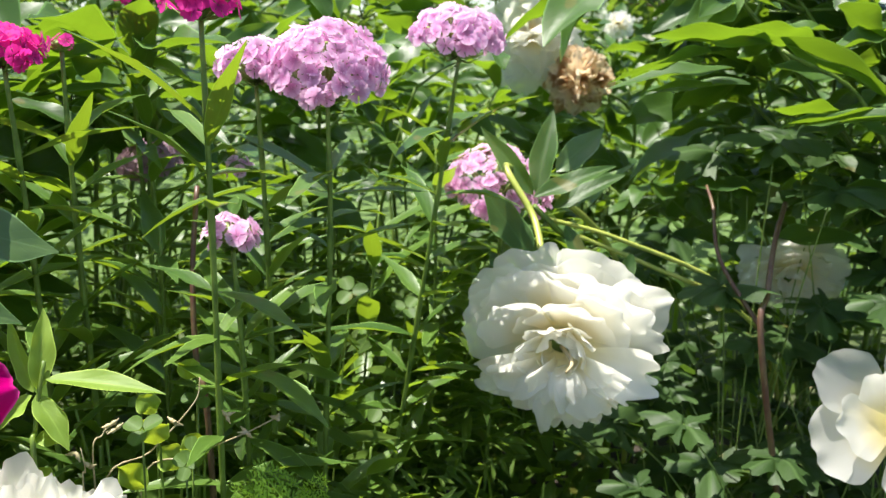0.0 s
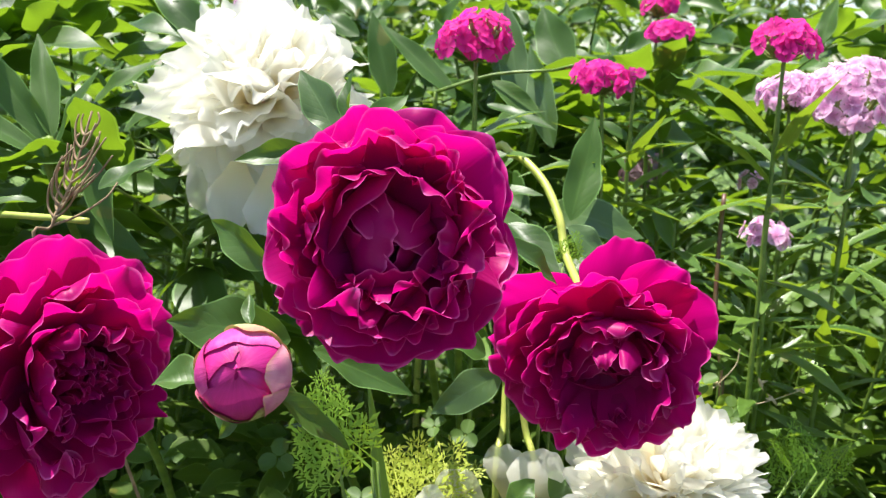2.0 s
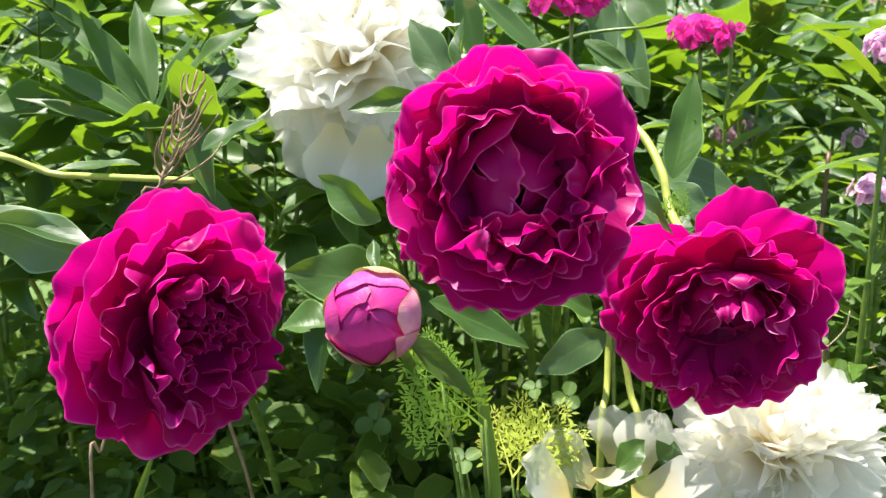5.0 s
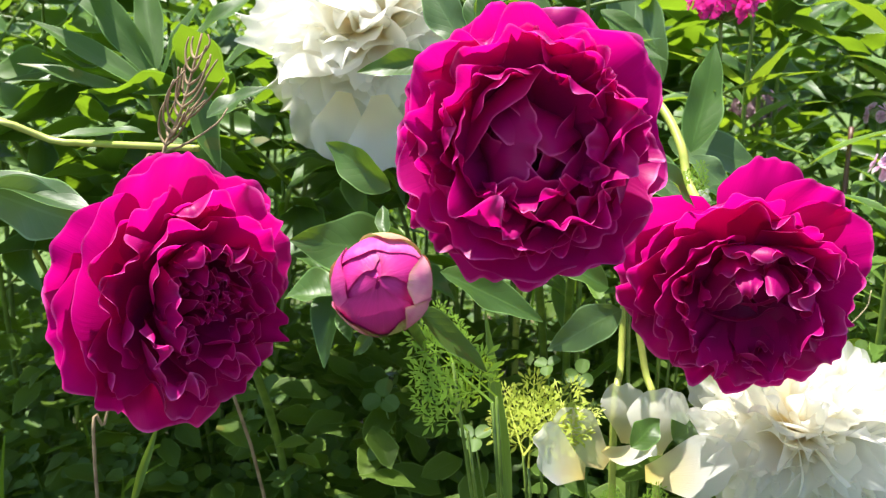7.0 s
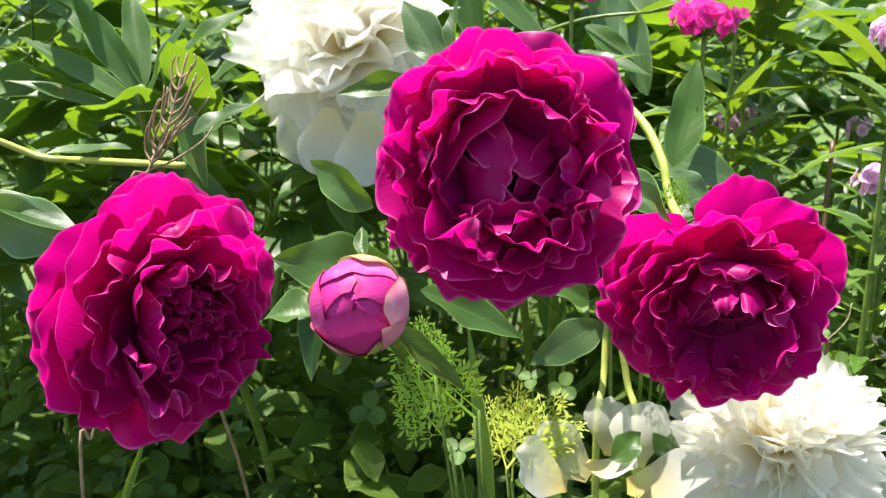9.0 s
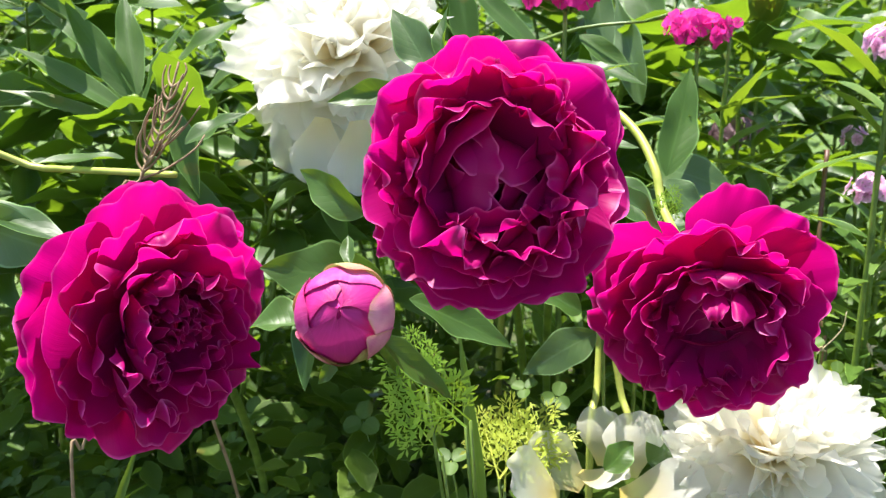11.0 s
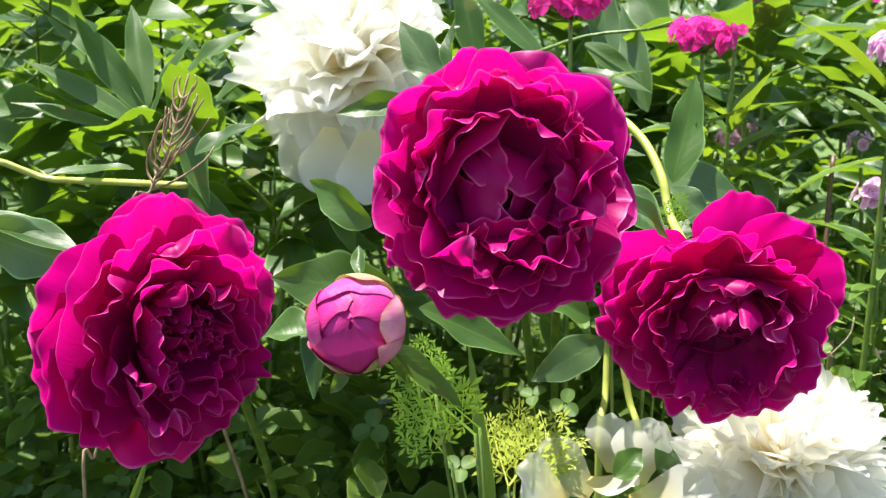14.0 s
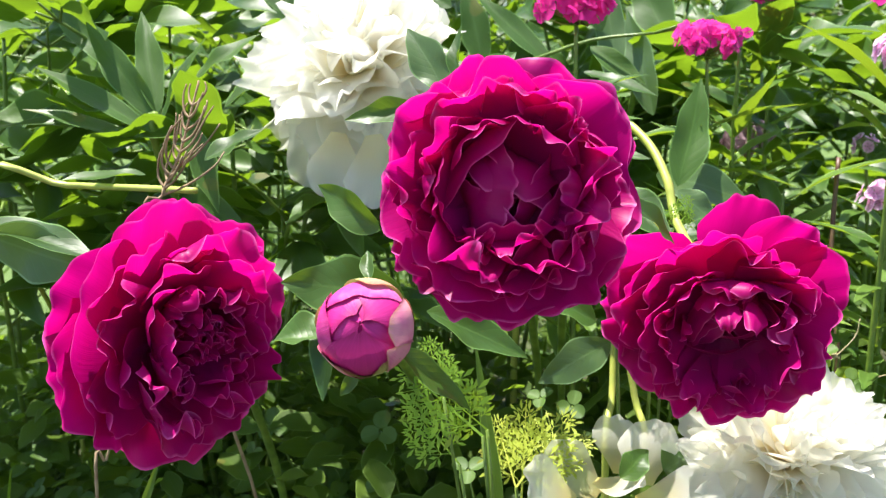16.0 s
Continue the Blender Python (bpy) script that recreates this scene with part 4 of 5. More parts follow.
for k, (spot, r) in enumerate((((0.023, 2.072, 0.824), 0.05), ((0.087, 1.974, 0.776), 0.06), ((0.147, 2.158, 0.836), 0.065), ((0.293, 2.015, 0.731), 0.05), ((0.260, 2.231, 0.802), 0.05))):
    peony(spot, (-0.1, -0.6, 0.3), r * 0.66, 60 + k, SMALL, WHITE, "white peony at the back of the bed", (spot[0], spot[1] + 0.08, 0), [(spot[0], spot[1] + 0.08, 0.3), (spot[0], spot[1] + 0.07, spot[2] - 0.12)])

rng = random.Random(12)
for p, way, up, long in (((-0.527, 0.383, 0.610), (-0.15, 0.0, -1), (0.5, -1, -0.2), 0.052), ((-0.503, 0.393, 0.608), (0.15, -0.1, -1), (0.4, -1, -0.2), 0.058), ((-0.515, 0.403, 0.594), (0.0, 0.0, -1), (0.4, -1, 0), 0.045)):
    me = petal(1.0, 0.46, 0.02, 0.0, radians(-10), radians(30), rng, WHITE, 0.7, 0.05, 0.015, 0.08, 0.0, 0.36, 1.0, 25, 13)
    part("petal", me, white_top, frame_at(p, way, up, long) @ Matrix.Rotation(radians(90), 4, "Z"), "white petal hanging loose")

# a bloom that has dropped most of its petals
def shed_bloom():
    at = Vector((-0.305, 0.360, 0.387))
    owner = thing("peony", (at.x, at.y + 0.05, 0), "shattered white peony with a few broad petals remaining", "flower", "peonies")
    flower_stem(owner, [(at.x, at.y + 0.05, 0), (at.x, at.y + 0.05, 0.2), at + Vector((0, 0.03, -0.01))])
    rng = random.Random(4)
    for k, (p, way, up, w, s) in enumerate((
            ((-0.289, 0.378, 0.378), (0.0, 0.1, 1), (0.5, -1, 0.2), 0.036, 0.052), ((-0.307, 0.381, 0.381), (-0.1, 0.1, 1), (0.0, -1, 0.3), 0.030, 0.046), ((-0.312, 0.354, 0.378), (-0.75, -0.2, 0.6), (0.2, -0.8, 0.7), 0.034, 0.050),
            ((-0.311, 0.337, 0.397), (0.9, -0.3, 0.1), (0.1, -0.3, 1), 0.022, 0.04), ((-0.287, 0.345, 0.382), (0.9, 0.1, 0.25), (0.0, -0.8, 0.8), 0.036, 0.06), ((-0.316, 0.320, 0.388), (-0.5, -0.5, 0.45), (0.1, -0.6, 0.8), 0.034, 0.05))):
        me = petal(1.0, w / s * 0.62, 0.02, 0.0, radians(-10), radians(30), rng, WHITE, 0.45, 0.018, 0.006, 0.03, 0.0, 0.42, 1.0, 21, 13)
        m = frame_at(p, way, up, s)
        part("petal", me, owner, m @ Matrix.Rotation(radians(90), 4, "Z"))
    leaf_between(owner, (-0.291, 0.326, 0.408), (-0.278, 0.348, 0.421), (0.2, -1, 0.4), 0.018, fold=0.3, seed=31)
    leaf_between(owner, (-0.277, 0.376, 0.394), (-0.257, 0.390, 0.404), (0.2, -0.6, 0.8), 0.03, fold=0.2, seed=32)
    return owner


shed_bloom()
# bare yellow-green stalks beside it
for a, b, c in (((-0.330, 0.434, 0.500), (-0.322, 0.409, 0.429), (-0.318, 0.384, 0.369)), ((-0.322, 0.414, 0.498), (-0.305, 0.406, 0.429), (-0.291, 0.397, 0.364)), ((-0.269, 0.383, 0.448), (-0.260, 0.394, 0.429), (-0.254, 0.403, 0.403))):
    owner = thing("stalk", (c[0], c[1] + 0.04, 0), "yellow-green bare peony stalk", "stem", "bare stalks")
    flower_stem(owner, [(c[0], c[1] + 0.04, 0), c, b, a], 0.0028, 0.0023, STEM_YELLOW)
# arched stalk that crosses the bush
owner = thing("stalk", (-0.95, 0.45, 0), "yellow-green bare peony stalk", "stem", "bare stalks")
flower_stem(owner, [(-0.95, 0.45, 0), (-0.93, 0.44, 0.35), (-0.741, 0.238, 0.580), (-0.667, 0.253, 0.580), (-0.592, 0.258, 0.581), (-0.551, 0.256, 0.582)], 0.0026, 0.0022, STEM_YELLOW)

# dried seed stalk of a weed
def dry_weed(foot, line, seed, twigs, label):
    rng = random.Random(seed)
    owner = thing("dry_weed", foot, label, "dry stalk")
    pts = smooth_line([foot, *line], 6)
    part("stem", tubes("stem", [(pts, 0.0015, 0.0007)], DRY), owner)
    n = len(pts)
    for k in range(twigs):
        i = int(n * (0.62 + 0.36 * k / twigs)) - 1
        along = (pts[i] - pts[i - 1]).normalized()
        side = Vector((1 if k % 2 else -1, rng.uniform(-0.6, 0.4), 0.0)).normalized()
        s = rng.uniform(0.016, 0.034) * (1.15 - 0.5 * k / twigs)
        bend = pts[i] + (along * 0.45 + side * 0.5) * s * 0.6
        line = smooth_line([pts[i], bend, bend + (along + side * rng.uniform(0.1, 0.5)) * s * 0.5, bend + (along * 1.5 + side * rng.uniform(0.0, 0.5)) * s * 0.6], 3)
        part("twig", tubes("twig", [(line, 0.0009, 0.0005)], DRY), owner)
    return owner


dry_weed((-0.60, 0.36, 0), [(-0.58, 0.33, 0.30), (-0.569, 0.234, 0.552), (-0.563, 0.239, 0.581), (-0.548, 0.242, 0.608), (-0.542, 0.257, 0.651)], 2, 22, "dry brown seed stalk with short twigs")
dry_weed((-0.634, 0.211, 0.344)[:2] + (0,), [(-0.631, 0.219, 0.366), (-0.627, 0.227, 0.393), (-0.624, 0.235, 0.416)], 3, 0, "thin dry brown stalk")


def seed_stalk(line, buds, seed):
    """A thin dry stalk with small tan seed heads."""
    rng = random.Random(seed)
    first = Vector(line[0])
    owner = thing("dry_weed", (first.x, first.y + 0.02, 0), "thin dry stalk with small tan seed heads", "dry stalk", "dry seed stalks")
    pts = smooth_line([(first.x, first.y + 0.02, 0), (first.x, first.y + 0.01, first.z * 0.6), *line], 6)
    part("stem", tubes("stem", [(pts, 0.0007, 0.0004)], STRAW), owner)
    for p in buds:
        p = Vector(p)
        for k in range(3):
            way = Vector((rng.uniform(-1, 1), rng.uniform(-1, 0.5), rng.uniform(-0.6, 1.0))).normalized()
            v, f = tube(smooth_line([p, p + way * 0.003, p + way * 0.0065], 3), 0.0014, 0.0004, 6, (0.4, 0.5))
            part("seed_head", make_mesh("seed_head", v, f, STRAW), owner)
    return owner


seed_stalk([(-0.217, 0.568, 0.377), (-0.181, 0.574, 0.398), (-0.145, 0.580, 0.413), (-0.123, 0.584, 0.424)], [(-0.145, 0.580, 0.413), (-0.124, 0.583, 0.423)], 1)
seed_stalk([(-0.234, 0.547, 0.382), (-0.205, 0.560, 0.407), (-0.178, 0.573, 0.437), (-0.174, 0.577, 0.454)], [(-0.191, 0.569, 0.424), (-0.156, 0.572, 0.429)], 2)
seed_stalk([(-0.237, 0.528, 0.390), (-0.237, 0.532, 0.406), (-0.240, 0.535, 0.420)], [(-0.243, 0.534, 0.417), (-0.234, 0.533, 0.408)], 3)
seed_stalk([(-0.236, 0.541, 0.403), (-0.231, 0.547, 0.424), (-0.225, 0.549, 0.431)], [(-0.225, 0.548, 0.431), (-0.222, 0.548, 0.428)], 4)
dark_stem = thing("stalk", (-0.188, 0.622, 0.340)[:2] + (0,), "dark reddish bare stem among the sweet williams", "stem", "bare stalks")
flower_stem(dark_stem, [(-0.188, 0.622, 0.340)[:2] + (0,), (-0.189, 0.631, 0.377), (-0.200, 0.644, 0.440), (-0.204, 0.659, 0.507), (-0.205, 0.683, 0.568)], 0.0026, 0.002, STEM_RED)
# round soft leaves low in the clump
mallow = thing("mallow", (-0.207, 0.548, 0.380)[:2] + (0,), "mallow with round crinkled leaves", "weed")
for k, (p, s) in enumerate((((-0.202, 0.558, 0.422), 0.024), ((-0.210, 0.542, 0.397), 0.026), ((-0.196, 0.573, 0.396), 0.022), ((-0.192, 0.606, 0.448), 0.020), ((-0.180, 0.576, 0.404), 0.022), ((-0.213, 0.580, 0.432), 0.018), ((-0.258, 0.520, 0.405), 0.022))):
    p = Vector(p)
    me = blade("leaf", 0.46, 0.12, 0.12, 0.3, 800 + k, BACKLIT_LEAF, 0.5, 9, 11, 0.2, 0.6)
    way = Vector((0.5 * math.sin(k * 2.3), -0.3, 0.8))
    part("leaf", me, mallow, frame_at(p - way.normalized() * s * 0.5, way, (0.3, -1, 0.5), s))
    v, f = tube(smooth_line([(-0.207, 0.548, 0.380)[:2] + (0,), p - Vector((0, -0.01, 0.05)), p - way.normalized() * s * 0.5], 4), 0.0012, 0.0008, 5)
    part("stalk", make_mesh("stalk", v, f, STEM_GREEN), mallow)

# ---- sweet williams ----
OPEN_ROOM += [(Vector((-0.155, 0.590, 0.552)), 0.026), (Vector((-0.163, 0.629, 0.544)), 0.026), (Vector((-0.146, 0.553, 0.563)), 0.022), (Vector((0.027, 0.845, 0.551)), 0.035), (Vector((-0.291, 0.574, 0.674)), 0.034), (Vector((-0.264, 0.516, 0.674)), 0.03), (Vector((-0.309, 0.614, 0.679)), 0.034), (Vector((-0.177, 0.696, 0.582)), 0.014), (Vector((-0.363, 0.464, 0.700)), 0.03), (Vector((-0.095, 0.622, 0.659)), 0.045)]
sweet_william((-0.102, 0.682, 0.657), 0.041, 31, PINK_FLORET, "pale pink sweet william with a broad domed head", 120, 0.90, (0.0, 0.02), 0.0152, (0.05, -0.30, 1))
sweet_william((-0.156, 0.685, 0.662), 0.026, 32, PINK_FLORET, "pale pink sweet william beside the broad one", 42, 0.7, (0.02, 0.03), 0.0150, (-0.1, -0.2, 1))
sweet_william((-0.007, 0.759, 0.685), 0.036, 33, PINK_FLORET, "pale pink sweet william", 78, 0.6, (-0.11, 0.07), 0.0152, (0.15, -0.2, 1))
sweet_william((0.030, 0.906, 0.542), 0.050, 34, PINK_FLORET, "mauve-pink sweet william half hidden by leaves", 90, 0.55, (-0.02, 0.03), 0.0175, (0.25, -0.5, 1))
sweet_william((-0.163, 0.629, 0.544), 0.0195, 35, PINK_FLORET, "small pale pink sweet william", 18, 0.5, (0, 0.01), 0.0165, (0.1, -0.1, 1))
sweet_william((-0.186, 0.735, 0.577), 0.010, 36, PINK_FLORET, "single small pink sweet william", 5, 0.5, (0.01, 0.02), 0.014, (0.1, -0.4, 1))
sweet_william((-0.160, 0.579, 0.702), 0.0225, 37, CERISE_FLORET, "cerise sweet william with a tight head", 30, 0.75, (-0.02, 0.03), 0.0155, (0.1, -0.15, 1))
sweet_william((-0.308, 0.613, 0.673), 0.0250, 38, CERISE_FLORET, "cerise sweet william with a flat head", 26, 0.55, (0.0, 0.03), 0.0165, (0.2, -0.2, 1))
sweet_william((-0.388, 0.511, 0.702), 0.0275, 39, CERISE_FLORET, "cerise sweet william with a round head", 40, 0.85, (0.01, 0.02), 0.0165, (0, -0.25, 1))
sweet_william((-0.295, 0.804, 0.746), 0.017, 40, CERISE_FLORET, "cerise sweet william at the back", 16, 0.6, (0.0, 0.02), 0.016)
sweet_william((-0.279, 0.782, 0.719), 0.021, 41, CERISE_FLORET, "cerise sweet william at the back", 20, 0.5, (0.01, 0.02), 0.016)
sweet_william((-0.289, 0.657, 0.675), 0.008, 42, CERISE_FLORET, "cerise sweet william just opening", 4, 0.6, (0.0, 0.02), 0.011)
sweet_william((-0.304, 0.835, 0.569), 0.026, 43, FADED_FLORET, "faded brownish mauve sweet william", 26, 0.6, (0.0, 0.02), 0.016, (0, -0.4, 1))
sweet_william((-0.795, 0.810, 0.756), 0.030, 44, PINK_FLORET, "pale pink sweet william behind the bush", 28, 0.6, (0.0, 0.02), 0.0185)


def leafy_stalk(foot, top, seed, step, size):
    rng = random.Random(seed)
    foot, top = Vector(foot), Vector(top)
    owner = thing("sweet_william", foot, "green leafy sweet william stalk with no flower yet", "plant", "sweet williams in the bed")
    line = smooth_line([foot, foot.lerp(top, 0.5) + Vector((rng.uniform(-0.02, 0.02), rng.uniform(-0.02, 0.02), 0)), top], 7)
    v, f = tube(line, 0.0018, 0.0012, 6, (0.3, 0.55, 0.8))
    part("stem", make_mesh("stem", v, f, STEM_GREEN), owner)
    stalk_leaves(owner, line, seed, 0.12, 1.0, step, size)


rng = random.Random(77)
for k in range(34):
    x, y = rng.uniform(-0.36, 0.10), rng.uniform(0.70, 1.2)
    if (y < 0.85 and rng.random() < 0.35) or math.hypot(x - 0.07, y - 0.75) < 0.17:
        continue
    leafy_stalk((x, y, 0), (x + rng.uniform(-0.05, 0.05), y + rng.uniform(-0.05, 0.05), rng.uniform(0.28, 0.60)), 200 + k, rng.uniform(0.026, 0.036), rng.uniform(0.065, 0.10))
for k in range(5):
    x, y = rng.uniform(-0.34, -0.16), rng.uniform(0.54, 0.70)
    leafy_stalk((x, y, 0), (x + rng.uniform(-0.03, 0.03), y + rng.uniform(-0.03, 0.03), rng.uniform(0.25, 0.44)), 300 + k, 0.035, 0.06)

# ---- the peony bushes ----
# the SUN * d gaps let sunlight reach the white bloom and arching leaves
OPEN_ROOM += [(Vector((0.06, 1.35, 0.69)), 0.09), (Vector((0.05, 1.18, 0.69)), 0.07), (Vector((-0.496, 0.359, 0.641)), 0.085), (Vector((-0.542, 0.418, 0.647)), 0.09), (Vector((-0.514, 0.363, 0.601)), 0.05), *((Vector((-0.543, 0.443, 0.660)) + SUN * d, 0.11) for d in (0.1, 0.2, 0.3)), *((Vector(p) + SUN * d, r) for p in ((0.20, 0.89, 0.685), (0.32, 0.88, 0.67)) for d, r in ((0.03, 0.07), (0.13, 0.12), (0.25, 0.14))), (Vector((0.115, 1.215, 0.656)), 0.09), (Vector((0.138, 1.388, 0.646)), 0.09)]
rng = random.Random(5)


def ring_of_stems(cx, cy, spread, low, high, count, leaves):
    out = []
    for k in range(count):
        a = k * 2.39996 + rng.uniform(-0.3, 0.3)
        r = spread * math.sqrt((k + 0.4) / count)
        out.append(((cx + r * math.cos(a), cy + r * math.sin(a), rng.uniform(low, high)), leaves))
    return out


BUSH = "leafy peony bush with glossy dark green leaflets"
for k, (x, y, spread, low, high, count, leaves) in enumerate((
        (-0.80, 0.52, 0.20, 0.50, 0.66, 8, 4), (-0.56, 0.72, 0.18, 0.50, 0.68, 8, 4), (-1.10, 0.50, 0.24, 0.44, 0.70, 8, 4), (-1.05, 0.90, 0.24, 0.55, 0.76, 8, 4), (-0.76, 0.95, 0.22, 0.56, 0.76, 8, 4),
        (-0.46, 1.00, 0.20, 0.54, 0.74, 8, 4), (-0.24, 1.25, 0.24, 0.54, 0.74, 8, 4), (-0.12, 1.70, 0.22, 0.50, 0.70, 8, 4), (0.56, 1.50, 0.22, 0.56, 0.74, 8, 4), (0.84, 1.06, 0.24, 0.56, 0.76, 8, 4), (0.24, 2.0, 0.35, 0.5, 0.70, 7, 4), (0.62, 1.55, 0.3, 0.35, 0.66, 7, 3), (0.22, 1.50, 0.2, 0.30, 0.50, 8, 4),
        (-1.5, 1.2, 0.32, 0.6, 0.84, 7, 3), (-0.62, 1.5, 0.32, 0.6, 0.82, 7, 3), (-1.6, 0.7, 0.3, 0.5, 0.8, 7, 3))):
    peony_bush((x, y, 0), ring_of_stems(x, y, spread, low, high, count, leaves), 500 + k, BUSH, 0.122 if x > 0.8 else 0.105)

crest = thing("peony_bush", (-0.74, 0.52, 0), "upright peony shoots with long glossy leaflets", "shrub", "peony bushes")
flower_stem(crest, [(-0.74, 0.52, 0), (-0.73, 0.48, 0.35), (-0.659, 0.331, 0.595), (-0.664, 0.336, 0.624)])
for k, (a, b, w, up) in enumerate((
        ((-0.664, 0.335, 0.620), (-0.720, 0.325, 0.698), 0.0234, (0.3, -0.8, 0.6)), ((-0.662, 0.337, 0.624), (-0.698, 0.363, 0.707), 0.0218, (0.8, -0.8, 0.2)), ((-0.651, 0.330, 0.619), (-0.638, 0.366, 0.687), 0.0203, (-0.5, -1, 0.2)),
        ((-0.650, 0.317, 0.611), (-0.714, 0.275, 0.667), 0.0203, (0.1, -0.5, 0.9)), ((-0.651, 0.315, 0.603), (-0.720, 0.264, 0.638), 0.0203, (0.0, -0.4, 1)), ((-0.620, 0.280, 0.586), (-0.650, 0.231, 0.591), 0.0172, (0.0, -0.4, 1)),
        ((-0.612, 0.315, 0.622), (-0.572, 0.300, 0.560), 0.0200, (0.9, -0.6, 0.2)), ((-0.570, 0.286, 0.597), (-0.538, 0.309, 0.620), 0.0203, (0.0, -0.6, 0.8)), ((-0.736, 0.375, 0.653), (-0.800, 0.358, 0.718), 0.0234, (0.2, -0.6, 0.8)),
        ((-0.682, 0.402, 0.648), (-0.640, 0.434, 0.688), 0.0234, (0.0, -0.6, 0.8)), ((-0.645, 0.393, 0.626), (-0.612, 0.418, 0.656), 0.0218, (0.0, -0.5, 0.9)), ((-0.720, 0.328, 0.615), (-0.768, 0.281, 0.622), 0.0203, (0.1, -0.4, 1)))):
    leaf_between(crest, a, b, up, w, fold=0.3, bend=0.08, seed=120 + k)
tall = thing("peony_bush", (-0.50, 0.92, 0), "tall peony shoots with broad upright leaflets", "shrub", "peony bushes")
flower_stem(tall, [(-0.50, 0.92, 0), (-0.49, 0.88, 0.4), (-0.393, 0.691, 0.615), (-0.400, 0.696, 0.646)])
for k, (a, b, w, up, pale) in enumerate((
        ((-0.407, 0.690, 0.625), (-0.439, 0.728, 0.752), 0.0328, (0.3, -1, 0.2), True), ((-0.367, 0.674, 0.604), (-0.408, 0.706, 0.706), 0.0312, (-0.2, -1, 0.2), True), ((-0.375, 0.749, 0.673), (-0.417, 0.775, 0.748), 0.0429, (0.1, -1, 0.4), False),
        ((-0.450, 0.621, 0.650), (-0.527, 0.618, 0.725), 0.0234, (0.2, -0.6, 0.8), False), ((-0.531, 0.643, 0.650), (-0.556, 0.655, 0.736), 0.0296, (0.4, -1, 0.2), False), ((-0.567, 0.647, 0.710), (-0.617, 0.640, 0.736), 0.0234, (0.1, -0.7, 0.7), False),
        ((-0.428, 0.647, 0.645), (-0.355, 0.640, 0.627), 0.0203, (0.0, -0.4, 1), False), ((-0.428, 0.696, 0.682), (-0.448, 0.704, 0.745), 0.0234, (0.4, -1, 0.2), False), ((-0.411, 0.614, 0.668), (-0.358, 0.610, 0.636), 0.0203, (0.0, -0.7, 0.7), False),
        ((-0.346, 0.685, 0.633), (-0.284, 0.696, 0.611), 0.0203, (0.0, -0.4, 1), False), ((-0.589, 0.630, 0.654), (-0.515, 0.621, 0.621), 0.0265, (0.0, -0.6, 0.8), False), ((-0.345, 0.731, 0.652), (-0.284, 0.753, 0.685), 0.0234, (0.0, -0.4, 1), False),
        ((-0.281, 0.745, 0.640), (-0.344, 0.729, 0.639), 0.0203, (0.0, -0.3, 1), False), ((-0.276, 0.816, 0.674), (-0.231, 0.827, 0.678), 0.0203, (0.0, -0.4, 1), False), ((-0.150, 0.957, 0.702), (-0.173, 0.963, 0.759), 0.0234, (0.4, -1, 0.2), False), ((-0.138, 0.961, 0.708), (-0.123, 0.976, 0.766), 0.0234, (-0.4, -1, 0.2), False))):
    leaf_between(tall, a, b, up, w, fold=0.28, bend=0.06, seed=150 + k, pale=pale)
shoot = thing("sweet_william", (-0.256, 0.507, 0.393)[:2] + (0,), "young leafy shoot, its green brightened as if backlit", "plant", "sweet williams in the bed")
SHOOT = Vector((-0.256, 0.507, 0.393))
flower_stem(shoot, [(SHOOT.x, SHOOT.y, 0), SHOOT, (-0.259, 0.518, 0.441), (-0.254, 0.527, 0.482)], 0.002, 0.0014)
for k, (a, b, w, up, fold) in enumerate((((-0.257, 0.523, 0.464), (-0.257, 0.540, 0.514), 0.017, (0.6, -0.8, 0.2), 0.5), ((-0.253, 0.525, 0.471), (-0.175, 0.520, 0.472), 0.017, (0.1, -0.35, 0.95), 0.35), ((-0.259, 0.523, 0.461), (-0.232, 0.507, 0.433), 0.016, (0.4, -0.6, 0.7), 0.25), ((-0.260, 0.523, 0.463), (-0.287, 0.541, 0.506), 0.013, (-0.4, -0.6, 0.7), 0.35), ((-0.261, 0.522, 0.461), (-0.279, 0.507, 0.445), 0.016, (-0.2, -0.5, 0.8), 0.3), ((-0.259, 0.516, 0.434), (-0.235, 0.518, 0.437), 0.012, (0.1, -0.5, 0.8), 0.3))):
    me = blade("leaf", w / 2 / (Vector(b) - Vector(a)).length, fold, 0.12, 0.15, 180 + k, BACKLIT_LEAF, 0.4, 7, 14)
    part("leaf", me, shoot, frame_at(a, Vector(b) - Vector(a), up, (Vector(b) - Vector(a)).length))


# stem tops set mostly out of view, above the columbines, to shade them
peony_bush((0.86, 1.22, 0), [((0.62, 0.92, 0.78), 5), ((0.50, 1.02, 0.80), 5), ((0.38, 1.06, 0.80), 5), ((0.60, 1.10, 0.80), 5), ((0.30, 1.10, 0.81), 5), ((0.24, 1.18, 0.82), 5), ((0.44, 1.14, 0.82), 5), ((0.70, 1.0, 0.76), 5), ((0.22, 1.06, 0.80), 5), ((0.34, 1.24, 0.80), 5), ((0.52, 1.26, 0.80), 5), ((0.16, 1.26, 0.79), 5)], 560, "peony bush arching mostly unseen overhead to shade the weeds", 0.125, STEM_GREEN)

